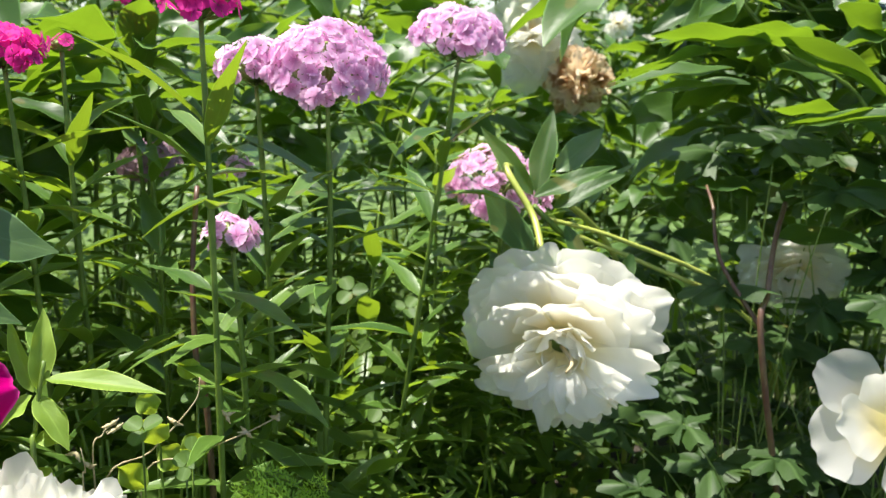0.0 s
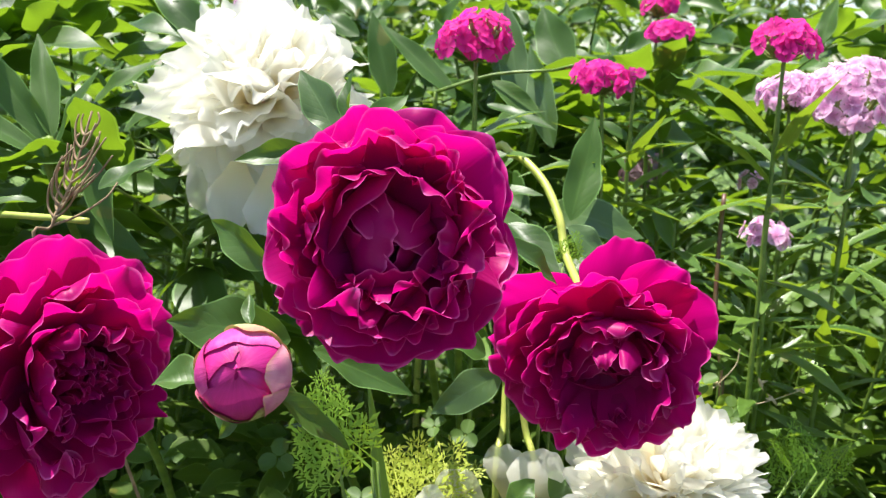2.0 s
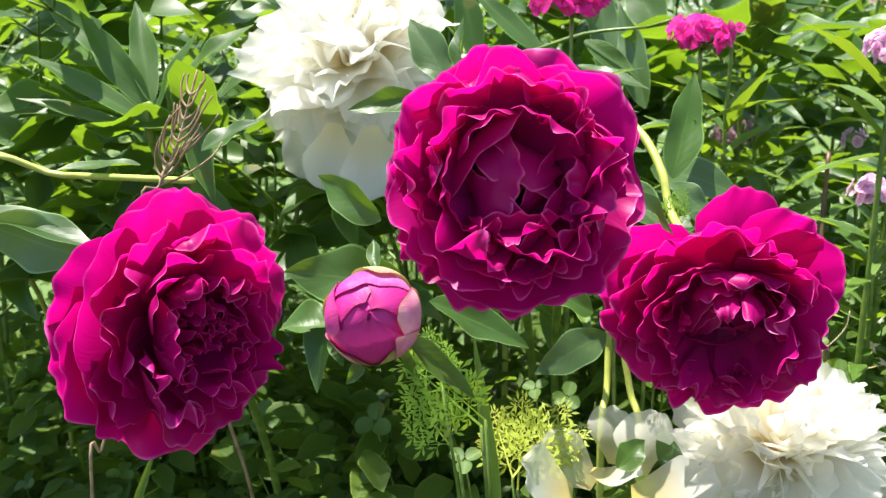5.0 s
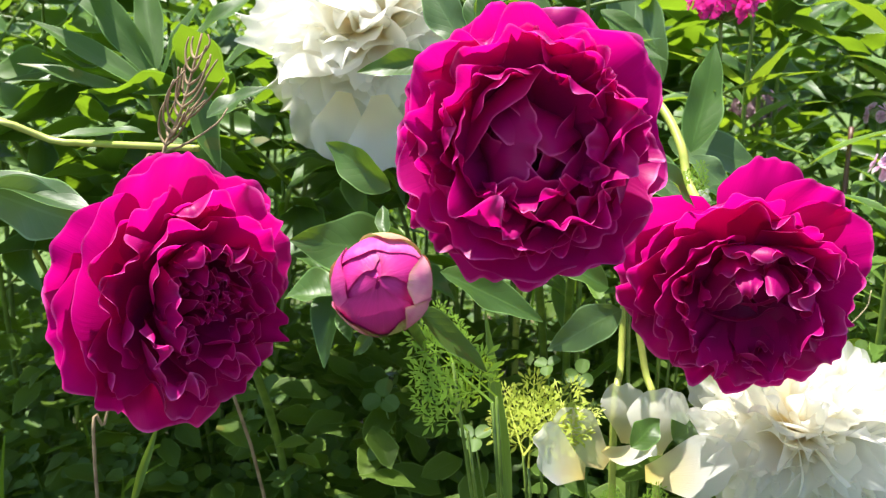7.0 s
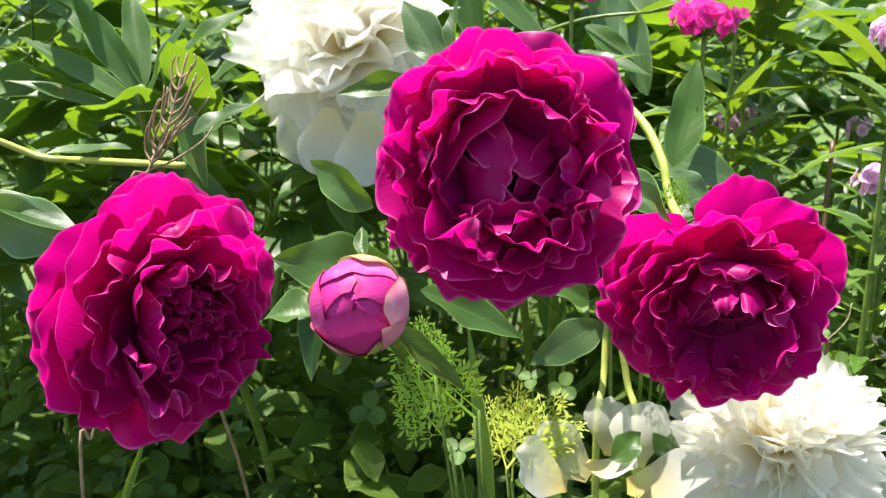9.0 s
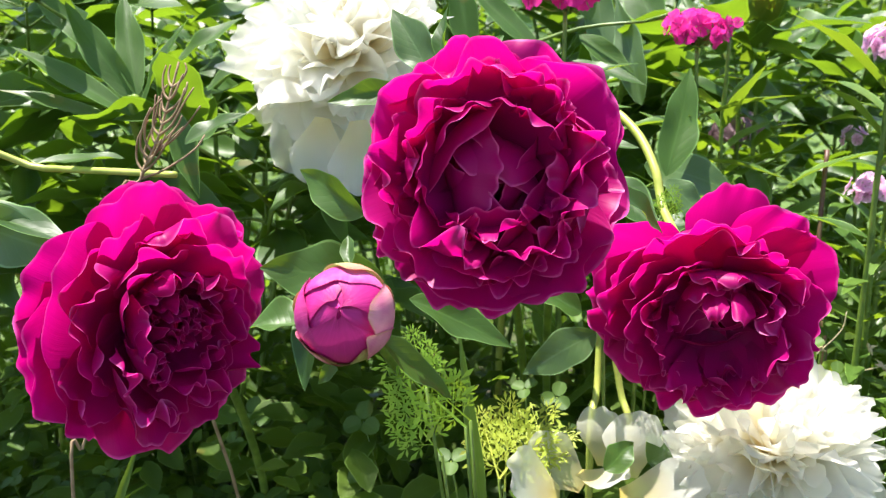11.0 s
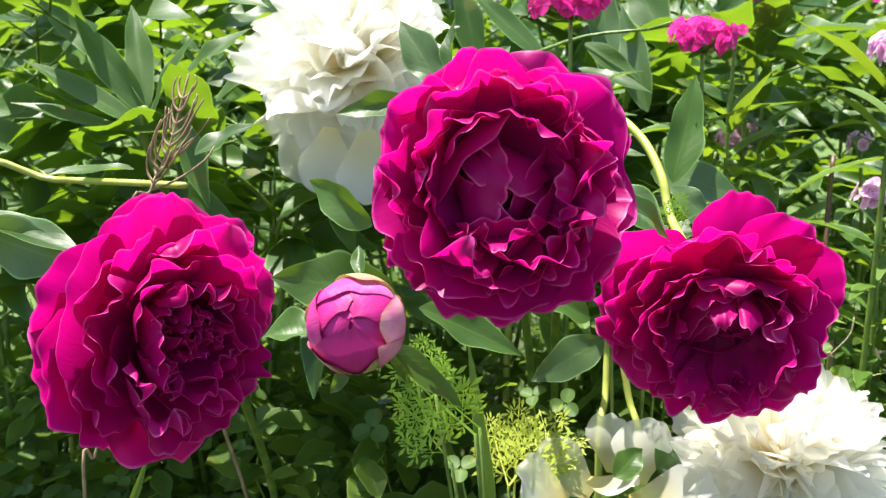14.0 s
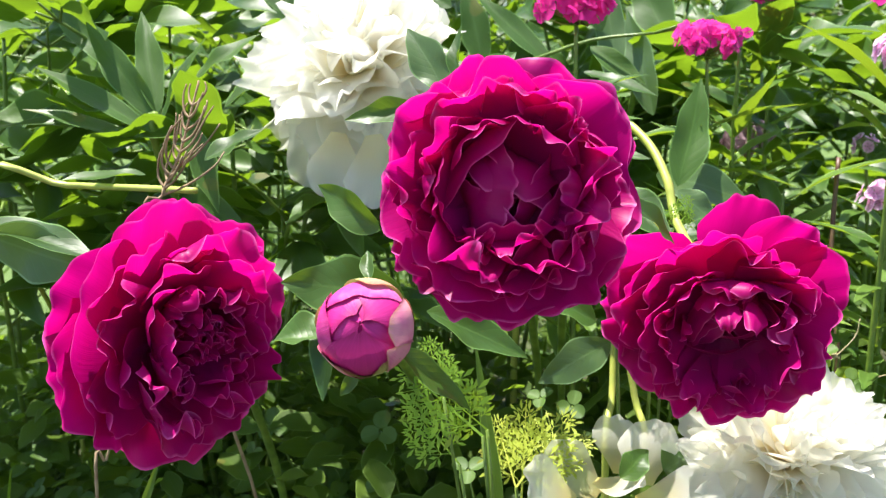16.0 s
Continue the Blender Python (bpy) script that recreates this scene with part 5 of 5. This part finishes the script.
# leaves that stand out on the bush and beside the nodding bloom
front = thing("peony_bush", (0.22, 1.02, 0), "leafy peony stem beside the nodding bloom", "shrub", "peony bushes")
flower_stem(front, [(0.22, 1.02, 0), (0.20, 1.0, 0.35), (0.062, 0.863, 0.524)])
leaf_between(front, (0.065, 0.866, 0.535), (0.080, 0.906, 0.616), (-0.2, -1, 0.3), 0.026, fold=0.35, bend=0.04, seed=51)
leaf_between(front, (0.061, 0.855, 0.534), (0.143, 0.878, 0.567), (0, -0.6, 0.8), 0.022, fold=0.35, bend=0.08, seed=52)
leaf_between(front, (0.061, 0.856, 0.536), (0.009, 0.878, 0.601), (-0.3, -0.8, 0.6), 0.020, fold=0.35, bend=0.06, seed=53)
leaf_between(front, (0.058, 0.833, 0.481), (0.013, 0.845, 0.546), (0.3, -1, 0.4), 0.032, fold=0.15, bend=0.02, seed=54)
leaf_between(front, (0.082, 0.874, 0.520), (0.154, 0.896, 0.556), (0, -0.5, 0.8), 0.024, fold=0.3, bend=0.08, seed=55)
leaf_between(front, (0.092, 0.861, 0.506), (0.115, 0.831, 0.460), (0.2, -0.9, 0.4), 0.016, fold=0.3, bend=0.06, seed=56)
leaf_between(front, (0.086, 0.912, 0.551), (0.137, 0.945, 0.594), (0.2, -0.9, 0.5), 0.028, fold=0.3, bend=0.04, seed=57, pale=True)
leaf_between(front, (0.158, 0.859, 0.479), (0.141, 0.839, 0.445), (0.2, -0.9, 0.4), 0.016, fold=0.3, bend=0.06, seed=58)
over = thing("peony_bush", (0.50, 0.98, 0), "peony stem arching over the shaded weeds", "shrub", "peony bushes")
flower_stem(over, [(0.50, 1.02, 0), (0.50, 1.00, 0.4), (0.410, 0.964, 0.608), (0.312, 0.952, 0.671)], 0.0026, 0.002)
flower_stem(over, [(0.36, 0.86, 0), (0.284, 0.843, 0.378), (0.291, 0.867, 0.439), (0.304, 0.899, 0.484), (0.324, 0.938, 0.517)], 0.0034, 0.0026, STEM_RED)
flower_stem(over, [(0.285, 0.849, 0.405), (0.250, 0.892, 0.466), (0.250, 0.933, 0.511), (0.250, 0.968, 0.530)], 0.0024, 0.0016, STEM_RED)
for a, b, c in (((0.073, 0.901, 0.506), (0.154, 0.910, 0.482), (0.275, 0.944, 0.421)), ((0.101, 0.899, 0.491), (0.185, 0.916, 0.454), (0.282, 0.941, 0.403))):
    lying = thing("stalk", (c[0] + 0.14, c[1] + 0.25, 0), "yellow-green bare peony stalk", "stem", "bare stalks")
    flower_stem(lying, [(c[0] + 0.14, c[1] + 0.25, 0), (c[0] + 0.09, c[1] + 0.12, c[2] * 0.7), c, b, a], 0.0028, 0.0022, STEM_YELLOW)
for k, (a, b, w) in enumerate((((0.291, 0.911, 0.679), (0.167, 0.886, 0.689), 0.036), ((0.259, 0.925, 0.654), (0.128, 0.895, 0.646), 0.032), ((0.295, 0.890, 0.676), (0.398, 0.868, 0.640), 0.034), ((0.309, 0.955, 0.687), (0.374, 0.982, 0.699), 0.036),
                               ((0.389, 0.841, 0.614), (0.279, 0.854, 0.610), 0.032), ((0.401, 0.899, 0.686), (0.329, 0.912, 0.671), 0.045), ((0.417, 0.898, 0.586), (0.326, 0.921, 0.622), 0.034), ((0.276, 0.922, 0.638), (0.170, 0.916, 0.638), 0.03), ((0.374, 0.985, 0.711), (0.402, 0.993, 0.739), 0.03), ((0.326, 0.960, 0.477), (0.424, 0.935, 0.477), 0.055), ((0.354, 0.943, 0.394), (0.442, 0.919, 0.403), 0.065), ((0.456, 0.969, 0.531), (0.347, 0.984, 0.485), 0.06), ((0.242, 0.987, 0.526), (0.322, 0.992, 0.527), 0.05))):
    leaf_between(over, a, b, (0.0, -0.25, 1), w, fold=0.3, bend=0.10, seed=70 + k)

for k, (a, b, w) in enumerate((((0.285, 0.901, 0.678), (0.162, 0.866, 0.69), 0.044), ((0.329, 0.913, 0.676), (0.255, 0.893, 0.696), 0.04), ((0.29, 0.892, 0.683), (0.398, 0.865, 0.63), 0.046), ((0.229, 0.895, 0.669), (0.123, 0.854, 0.647), 0.036), ((0.349, 0.879, 0.61), (0.274, 0.856, 0.622), 0.036), ((0.403, 0.881, 0.605), (0.286, 0.845, 0.613), 0.038), ((0.232, 0.899, 0.638), (0.161, 0.864, 0.638), 0.026), ((0.351, 0.922, 0.713), (0.396, 0.897, 0.68), 0.05))):
    leaf_between(over, a, b, (0.05, 0.42, 0.9), w, fold=0.22, bend=0.06, seed=90 + k)

# ---- lobed weeds in the shade ----
def lobed_plant(foot, height, spread, count, seed, size):
    rng = random.Random(seed)
    foot = Vector(foot)
    owner = thing("columbine", foot, "soft green lobed leaves on thin stalks in the shade", "plant", "columbines")
    for k in range(count):
        a = k * 2.39996
        r = spread * math.sqrt((k + 0.5) / count)
        at = foot + Vector((r * math.cos(a), r * math.sin(a), height * rng.uniform(0.3, 1.0)))
        v, f = tube(smooth_line([foot, foot.lerp(at, 0.6) + Vector((0, 0, 0.04)), at], 4), 0.0011, 0.0007, 5)
        part("stalk", make_mesh("stalk", v, f, CALYX), owner)
        for t in (-1.2, 0.0, 1.2):
            way = Vector((math.cos(a + t), math.sin(a + t), rng.uniform(-0.25, 0.25)))
            part("leaf", rng.choice(LOBED), owner, frame_at(at, way, (rng.uniform(-0.4, 0.4), rng.uniform(-0.7, 0.0), 1), size * rng.uniform(0.8, 1.2)))


for k, (x, y, h, s, c, z) in enumerate(((0.34, 0.88, 0.46, 0.19, 18, 0.072), (0.44, 0.92, 0.54, 0.17, 16, 0.078), (0.22, 0.92, 0.26, 0.13, 12, 0.06), (0.26, 1.02, 0.34, 0.16, 14, 0.065), (0.44, 0.80, 0.24, 0.15, 12, 0.06), (0.30, 0.80, 0.20, 0.12, 10, 0.055), (0.54, 0.98, 0.50, 0.16, 12, 0.07), (0.36, 1.12, 0.56, 0.17, 16, 0.08), (0.30, 0.98, 0.60, 0.13, 14, 0.085), (0.46, 1.04, 0.62, 0.16, 16, 0.085))):
    lobed_plant((x, y, 0), h, s, c, 700 + k, z)

# ---- low weeds ----
def round_leaf():
    """A clover leaf of three round leaflets with a small notch."""
    verts, uvs, faces = [], [], []
    for k in range(3):
        th = 2.094 * k
        base = len(verts)
        verts.append((0.06 * math.cos(th), 0.06 * math.sin(th), 0))
        uvs.append((0.5, 0.1))
        for i in range(12):
            a = math.radians(-165 + 330 * i / 11)
            r = 0.24 * (1 - 0.12 * math.exp(-(a / 0.25) ** 2))
            x, y = 0.27 + r * math.cos(a), r * math.sin(a) * 0.95
            verts.append((x * math.cos(th) - y * math.sin(th), x * math.sin(th) + y * math.cos(th), 0.10 * abs(y) / 0.24 + 0.05 * x))
            uvs.append((0.5 + y * 2, 0.5 + 1.6 * (x - 0.27)))
        faces += [(base, base + 1 + i, base + 2 + i) for i in range(11)]
    return make_mesh("clover", verts, faces, CLOVER_LEAF, uvs)


CLOVER = round_leaf()
BLADE = blade("grass", 0.022, 0.5, 0.28, 0.05, 3, WEED_LEAF, 0.3, 3, 8)
OVAL = blade("oval", 0.26, 0.2, 0.15, 0.2, 4, WEED_LEAF, 0.5, 5, 7)


def fern_template(name, material):
    """A feathery leaf: a rib with pairs of side ribs that carry small cut leaflets."""
    verts, faces, uvs = [], [], []

    def flake(p, d, s):
        n = Vector((-d.y, d.x, 0))
        b = len(verts)
        z = Vector((0, 0, 0.012))
        verts.extend([p, p + d * s * 0.55 + n * s * 0.16 + z, p + d * s, p + d * s * 0.55 - n * s * 0.16 + z])
        uvs.extend([(0.5, 0), (0.8, 0.5), (0.5, 1), (0.2, 0.5)])
        faces.append((b, b + 3, b + 2, b + 1))

    def rib(a, b, w):
        d = (b - a).normalized()
        n = Vector((-d.y, d.x, 0)) * w
        k = len(verts)
        verts.extend([a - n, b - n * 0.4, b + n * 0.4, a + n])
        uvs.extend([(0.49, 0), (0.49, 1), (0.51, 1), (0.51, 0)])
        faces.append((k, k + 1, k + 2, k + 3))

    rib(Vector((0, 0, 0)), Vector((0, 1, -0.1)), 0.012)
    for k in range(5):
        v = 0.16 + 0.84 * k / 5
        for s in (-1, 1):
            a = Vector((0, v, -0.1 * v * v))
            span = 0.46 * (1.0 - v) ** 0.7 * (0.75 + 0.25 * min(1.0, v * 3))
            d = Vector((s * 0.80, 0.60, -0.10 + 0.08 * math.sin(k * 2.1 + s))).normalized()
            rib(a, a + d * span, 0.005)
            count = 2 if k < 3 else 1
            for q in range(count):
                p = a + d * span * (0.3 + 0.7 * q / (count - 0.5))
                size = 0.19 * (1.1 - 0.5 * v) * (1.0 - 0.1 * q)
                for side in (-1, 1):
                    e = (d * 0.75 + side * 0.8 * Vector((-d.y, d.x, 0.1 * side))).normalized()
                    rib(p, p + e * size * 0.7, 0.004)
                    for g, ang, big in ((0.25, 0.75, 0.55), (0.25, -0.75, 0.55), (0.45, 0.0, 0.75)):
                        f = Vector((e.x * math.cos(ang) - e.y * math.sin(ang), e.x * math.sin(ang) + e.y * math.cos(ang), e.z))
                        flake(p + e * size * g, f, size * big * 1.15)
            flake(a + d * span * 0.92, d, 0.10)
    flake(Vector((0, 0.97, -0.1)), Vector((0, 1, 0)), 0.06)
    return make_mesh(name, [tuple(v) for v in verts], faces, material, uvs)


FERN = fern_template("fern", FERN_LEAF)
FERN_DRY = fern_template("fern", YELLOW_FERN)


def fern_plant(fronds, material_mesh, label):
    """A wild carrot: feathery leaves (base, tip, up) from one root."""
    base = Vector(fronds[0][0])
    owner = thing("wild_carrot", (base.x, base.y + 0.04, 0), label, "weed", "wild carrots")
    lines = []
    for a, b, up in fronds:
        a, b = Vector(a), Vector(b)
        lines.append((smooth_line([Vector((base.x, base.y + 0.04, 0)), a.lerp(Vector((base.x, base.y + 0.04, 0)), 0.5) + Vector((0, 0.01, 0.02)), a], 4), 0.0014, 0.001))
        part("leaf", material_mesh, owner, frame_at(a, b - a, up, (b - a).length))
    part("stem", tubes("stem", lines, STEM_GREEN), owner)


LIT = "bright green feathery wild carrot leaves"
fern_plant([((-0.356, 0.268, 0.447), (-0.403, 0.254, 0.489), (0.1, -0.9, 0.6)), ((-0.362, 0.287, 0.442), (-0.379, 0.262, 0.473), (0.2, -0.9, 0.6)), ((-0.375, 0.275, 0.422), (-0.408, 0.267, 0.462), (0, -0.8, 0.7)), ((-0.378, 0.262, 0.469), (-0.395, 0.273, 0.501), (0.3, -1, 0.4))], FERN, LIT)
fern_plant([((-0.309, 0.368, 0.518), (-0.301, 0.390, 0.540), (0.2, -0.8, 0.6)), ((-0.309, 0.369, 0.522), (-0.282, 0.386, 0.533), (0.2, -0.8, 0.6)), ((-0.296, 0.415, 0.531), (-0.325, 0.398, 0.533), (0.1, -0.8, 0.6)), ((-0.295, 0.414, 0.528), (-0.317, 0.396, 0.516), (0.1, -0.8, 0.6)), ((-0.291, 0.439, 0.540), (-0.283, 0.446, 0.566), (0.1, -0.8, 0.6))], FERN, LIT)
fern_plant([((-0.358, 0.330, 0.376), (-0.362, 0.344, 0.438), (0.1, -0.9, 0.6)), ((-0.358, 0.321, 0.389), (-0.334, 0.357, 0.434), (0.1, -0.9, 0.6)), ((-0.358, 0.321, 0.389), (-0.383, 0.341, 0.427), (0.2, -0.9, 0.6)), ((-0.353, 0.337, 0.395), (-0.322, 0.369, 0.412), (0, -0.8, 0.7))], FERN_DRY, "yellowing feathery wild carrot leaves")
fern_plant([((-0.291, 0.289, 0.376), (-0.293, 0.294, 0.398), (0.1, -0.9, 0.6)), ((-0.270, 0.299, 0.372), (-0.269, 0.307, 0.399), (0.1, -0.9, 0.6)), ((-0.107, 0.551, 0.369), (-0.129, 0.549, 0.408), (0.1, -0.4, 0.9)), ((-0.100, 0.551, 0.365), (-0.087, 0.549, 0.399), (0.1, -0.4, 0.9)), ((-0.122, 0.551, 0.369), (-0.141, 0.535, 0.396), (0.1, -0.4, 0.9)), ((-0.117, 0.556, 0.340), (-0.138, 0.562, 0.391), (0.1, -0.9, 0.6)), ((-0.117, 0.556, 0.340), (-0.098, 0.568, 0.375), (0.1, -0.9, 0.6))], FERN, LIT)

# one broad upright grass blade
grass_tuft = thing("grass_tuft", (-0.36, 0.36, 0), "upright broad grass blade", "grass")
for a, b, w, s in (((-0.355, 0.294, 0.365), (-0.377, 0.302, 0.489), 0.0085, 1), ((-0.621, 0.237, 0.325), (-0.595, 0.245, 0.396), 0.006, 3)):
    a, b = Vector(a), Vector(b)
    part("blade", blade("blade", w / 2 / (b - a).length, 0.25, 0.03, 0.05, s, LANCE_LEAF, 0.4, 5, 12), grass_tuft, frame_at(a, b - a, (0.3, -1, 0.2), (b - a).length))
    line = smooth_line([(a.x, a.y + 0.02, 0), (a.x, a.y + 0.01, a.z * 0.6), a], 5)
    v, f = tube(line, 0.002, 0.0018)
    part("sheath", make_mesh("sheath", v, f, STEM_GREEN), grass_tuft)

# clover leaves that can be told apart, on tall thin stalks
clover_plant = thing("clover_plant", (-0.30, 0.60, 0), "tall clover with round leaflets on thin stalks", "weed")
for k, (p, s) in enumerate((((-0.115, 0.845, 0.441), 0.05), ((-0.141, 0.792, 0.442), 0.04), ((-0.226, 0.599, 0.426), 0.026), ((-0.060, 0.844, 0.425), 0.045), ((-0.147, 0.826, 0.369), 0.04), ((-0.086, 0.821, 0.331), 0.05), ((-0.175, 0.557, 0.409), 0.03),
                            ((-0.349, 0.402, 0.416), 0.034), ((-0.370, 0.393, 0.422), 0.03), ((-0.395, 0.326, 0.391), 0.036), ((-0.632, 0.382, 0.329), 0.034), ((-0.648, 0.432, 0.332), 0.05), ((-0.506, 0.390, 0.325), 0.04), ((-0.187, 0.606, 0.426), 0.034), ((-0.198, 0.533, 0.435), 0.04), ((-0.173, 0.539, 0.408), 0.03), ((-0.179, 0.703, 0.430), 0.04), ((-0.520, 0.414, 0.359), 0.05), ((-0.605, 0.451, 0.316), 0.05))):
    p = Vector(p)
    part("leaf", CLOVER, clover_plant, face_at(p, (0.1 * math.sin(k * 3), -0.7 + 0.4 * math.sin(k * 5), 0.8), k * 1.7) @ Matrix.Scale(0.7 * s, 4))
    v, f = tube(smooth_line([(p.x * 0.8 - 0.06, p.y * 0.85 + 0.08, 0), (p.x * 0.9 - 0.03, p.y * 0.93 + 0.05, p.z * 0.6), p], 4), 0.0011, 0.0007, 5)
    part("stalk", make_mesh("stalk", v, f, STEM_GREEN), clover_plant)

rng = random.Random(9)


def spots(count, x0, x1, y0, y1):
    return [(rng.uniform(x0, x1), rng.uniform(y0, y1)) for _ in range(count)]


poses = [(0, face_at((x, y, rng.uniform(0.03, 0.16)), (rng.uniform(-0.5, 0.5), rng.uniform(-0.6, 0.3), 1), rng.uniform(0, 6)) @ Matrix.Scale(rng.uniform(0.022, 0.042), 4)) for x, y in spots(4200, -1.7, 0.9, 0.15, 1.6) if x < 0.10 or rng.random() < 0.25] + [(0, face_at((x, y, rng.uniform(0.10, 0.30)), (rng.uniform(-0.5, 0.5), rng.uniform(-0.9, 0.1), 1), rng.uniform(0, 6)) @ Matrix.Scale(rng.uniform(0.024, 0.042), 4)) for x, y in spots(1300, -1.2, -0.1, 0.34, 0.75)]
lone("clover_patch", scatter("clover_patch", [CLOVER], poses, CLOVER_LEAF), "low clover and weeds that cover the soil", "weeds", "stuff")
poses = []
for x, y in spots(900, -2.0, 1.2, 0.1, 2.2):
    a = rng.uniform(0, 6.28)
    poses.append((0, frame_at((x, y, 0), (0.35 * math.cos(a), 0.35 * math.sin(a), 1), (math.cos(a), math.sin(a), 0), rng.uniform(0.08, 0.30))))
lone("grass", scatter("grass", [BLADE], poses, WEED_LEAF), "thin green grass blades among the weeds", "grass", "stuff")
poses = []
for x, y in spots(3800, -2.0, 0.9, 0.30, 1.9):
    a = rng.uniform(0, 6.28)
    if x > 0.06 and rng.random() < 0.8:
        continue
    poses.append((0, frame_at((x, y, rng.uniform(0.02, 0.24)), (math.cos(a), math.sin(a), rng.uniform(-0.2, 0.9)), (rng.uniform(-0.3, 0.3), -0.2, 1), rng.uniform(0.03, 0.06))))
for x, y in spots(2600, -1.15, -0.16, 0.34, 0.70):
    a = rng.uniform(0, 6.28)
    poses.append((0, frame_at((x, y, rng.uniform(0.05, 0.36)), (math.cos(a), math.sin(a), rng.uniform(-0.5, 0.5)), (rng.uniform(-0.6, 0.6), rng.uniform(-0.9, 0.2), 1), rng.uniform(0.025, 0.05))))
for x, y in spots(250, 0.06, 0.95, 0.80, 2.0):
    a = rng.uniform(0, 6.28)
    poses.append((0, frame_at((x, y, rng.uniform(0.01, 0.22)), (math.cos(a), math.sin(a), rng.uniform(-0.5, 0.5)), (rng.uniform(-0.6, 0.6), rng.uniform(-0.9, 0.2), 1), rng.uniform(0.03, 0.06))))
filler = []
for x, y in spots(3000, -0.46, 0.14, 0.62, 1.3):
    a = rng.uniform(0, 6.28)
    if math.hypot(x - 0.07, y - 0.75) < 0.14:
        continue
    filler.append((rng.randrange(5), frame_at((x, y, rng.uniform(0.05, 0.36 + 0.14 * (y - 0.62))), (math.cos(a), math.sin(a), rng.uniform(-0.5, 1.0)), (rng.uniform(-0.6, 0.6), rng.uniform(-0.9, 0.4), 1), rng.uniform(0.035, 0.075))))
for x, y in spots(4200, -0.50, 0.30, 0.56, 1.2):
    a = rng.uniform(0, 6.28)
    if x > 0.05:
        continue
    filler.append((rng.randrange(5), frame_at((x, y, rng.uniform(0.03, 0.32)), (math.cos(a), math.sin(a), rng.uniform(-0.4, 1.2)), (rng.uniform(-0.6, 0.6), rng.uniform(-0.9, 0.4), 1), rng.uniform(0.014, 0.032))))
lone("sweet_william_leaves", scatter("sweet_william_leaves", LANCES, filler, WEED_LEAF), "dense narrow leaves of the sweet william clump", "leaves", "stuff")
lone("weed_leaves", scatter("weed_leaves", [OVAL], poses, WEED_LEAF), "small oval leaves of mixed weeds", "weeds", "stuff")
poses = []
for x, y in spots(900, -1.6, 1.0, 0.2, 1.8):
    a = rng.uniform(0, 6.28)
    poses.append((0, frame_at((x, y, rng.uniform(0.012, 0.03)), (math.cos(a), math.sin(a), rng.uniform(-0.1, 0.2)), (0, 0, 1), rng.uniform(0.03, 0.09))))
lone("litter", scatter("litter", [BLADE], poses, DRY), "dry brown stalks and leaf litter on the soil", "litter", "stuff")

# ---- the garden behind ----
poses = []
for x, y in [(rng.uniform(-5.0, 3.5), 1.9 + 3.8 * rng.random() ** 1.4) for _ in range(6500)]:
    a = rng.uniform(0, 6.28)
    # the planting ends in an uneven edge
    if abs((x + 0.75) / 4.3) ** 3 + (max(0.0, y - 3.2) / 2.6) ** 2 > 0.85 + 0.7 * noise.noise((x * 0.9, y * 0.9, 3)) and abs(x + 0.75) > 1.5:
        continue
    top = 0.46 + 0.34 * noise.noise((x * 1.6, y * 1.6, 5)) + (0.12 if x < -0.2 else 0.0)
    poses.append((rng.randrange(6), frame_at((x, y, max(0.05, top * rng.random() ** 0.5)), (math.cos(a), math.sin(a), rng.uniform(-0.3, 0.9)), (0, -0.2, 1), rng.uniform(0.08, 0.15))))
lone("back_planting", scatter("back_planting", LEAFLETS, poses, FAR_LEAF), "further leafy green planting behind the bed", "plants", "stuff")


def tree(foot, height, crown, seed, leaves):
    """A distant tree: trunk, limbs and a crown of many leaf clumps."""
    rng = random.Random(seed)
    foot = Vector(foot)
    owner = thing("tree", foot, "distant green garden tree", "tree", "distant trees")
    lines = [(smooth_line([foot, foot + Vector((0.1, 0, height * 0.35)), foot + Vector((0, 0, height * 0.8))], 5), height * 0.035, height * 0.012)]
    poses = []
    for k in range(14):
        a = k * 2.4
        f = rng.uniform(0.3, 0.8)
        c = foot + Vector((math.cos(a) * crown * rng.uniform(0.4, 0.9), math.sin(a) * crown * rng.uniform(0.4, 0.9), height * rng.uniform(0.35, 0.95)))
        s = foot + Vector((0, 0, height * f * 0.8))
        lines.append((smooth_line([s, s.lerp(c, 0.5) + Vector((0, 0, 0.2)), c], 3), height * 0.012, height * 0.004))
        for q in range(leaves // 14):
            d = Vector((rng.gauss(0, 1), rng.gauss(0, 1), rng.gauss(0, 0.7))) * crown * 0.24
            poses.append((rng.randrange(6), frame_at(c + d, (rng.uniform(-1, 1), rng.uniform(-1, 1), rng.uniform(-0.8, 0.4)), (0, 0, 1), rng.uniform(0.14, 0.3))))
    part("trunk", tubes("trunk", lines, BARK), owner)
    part("crown", scatter("crown", LEAFLETS, poses, FAR_LEAF), owner)


for k, (x, y, h, c) in enumerate(((-9.5, 7.0, 3.6, 1.9), (-6.8, 9.5, 2.6, 1.7), (-4.6, 11.0, 3.4, 1.9), (-2.0, 10.5, 2.2, 1.8), (0.4, 11.5, 3.6, 2.1), (3.2, 10.5, 3.2, 2.0), (-12.0, 4.5, 3.0, 2.0), (-7.8, 5.5, 1.5, 1.2), (6.5, 10.0, 3.4, 2.2), (-3.3, 8.0, 1.5, 1.3), (1.8, 8.0, 1.8, 1.4))):
    tree((x, y, 0), h, c, 900 + k, 1500)
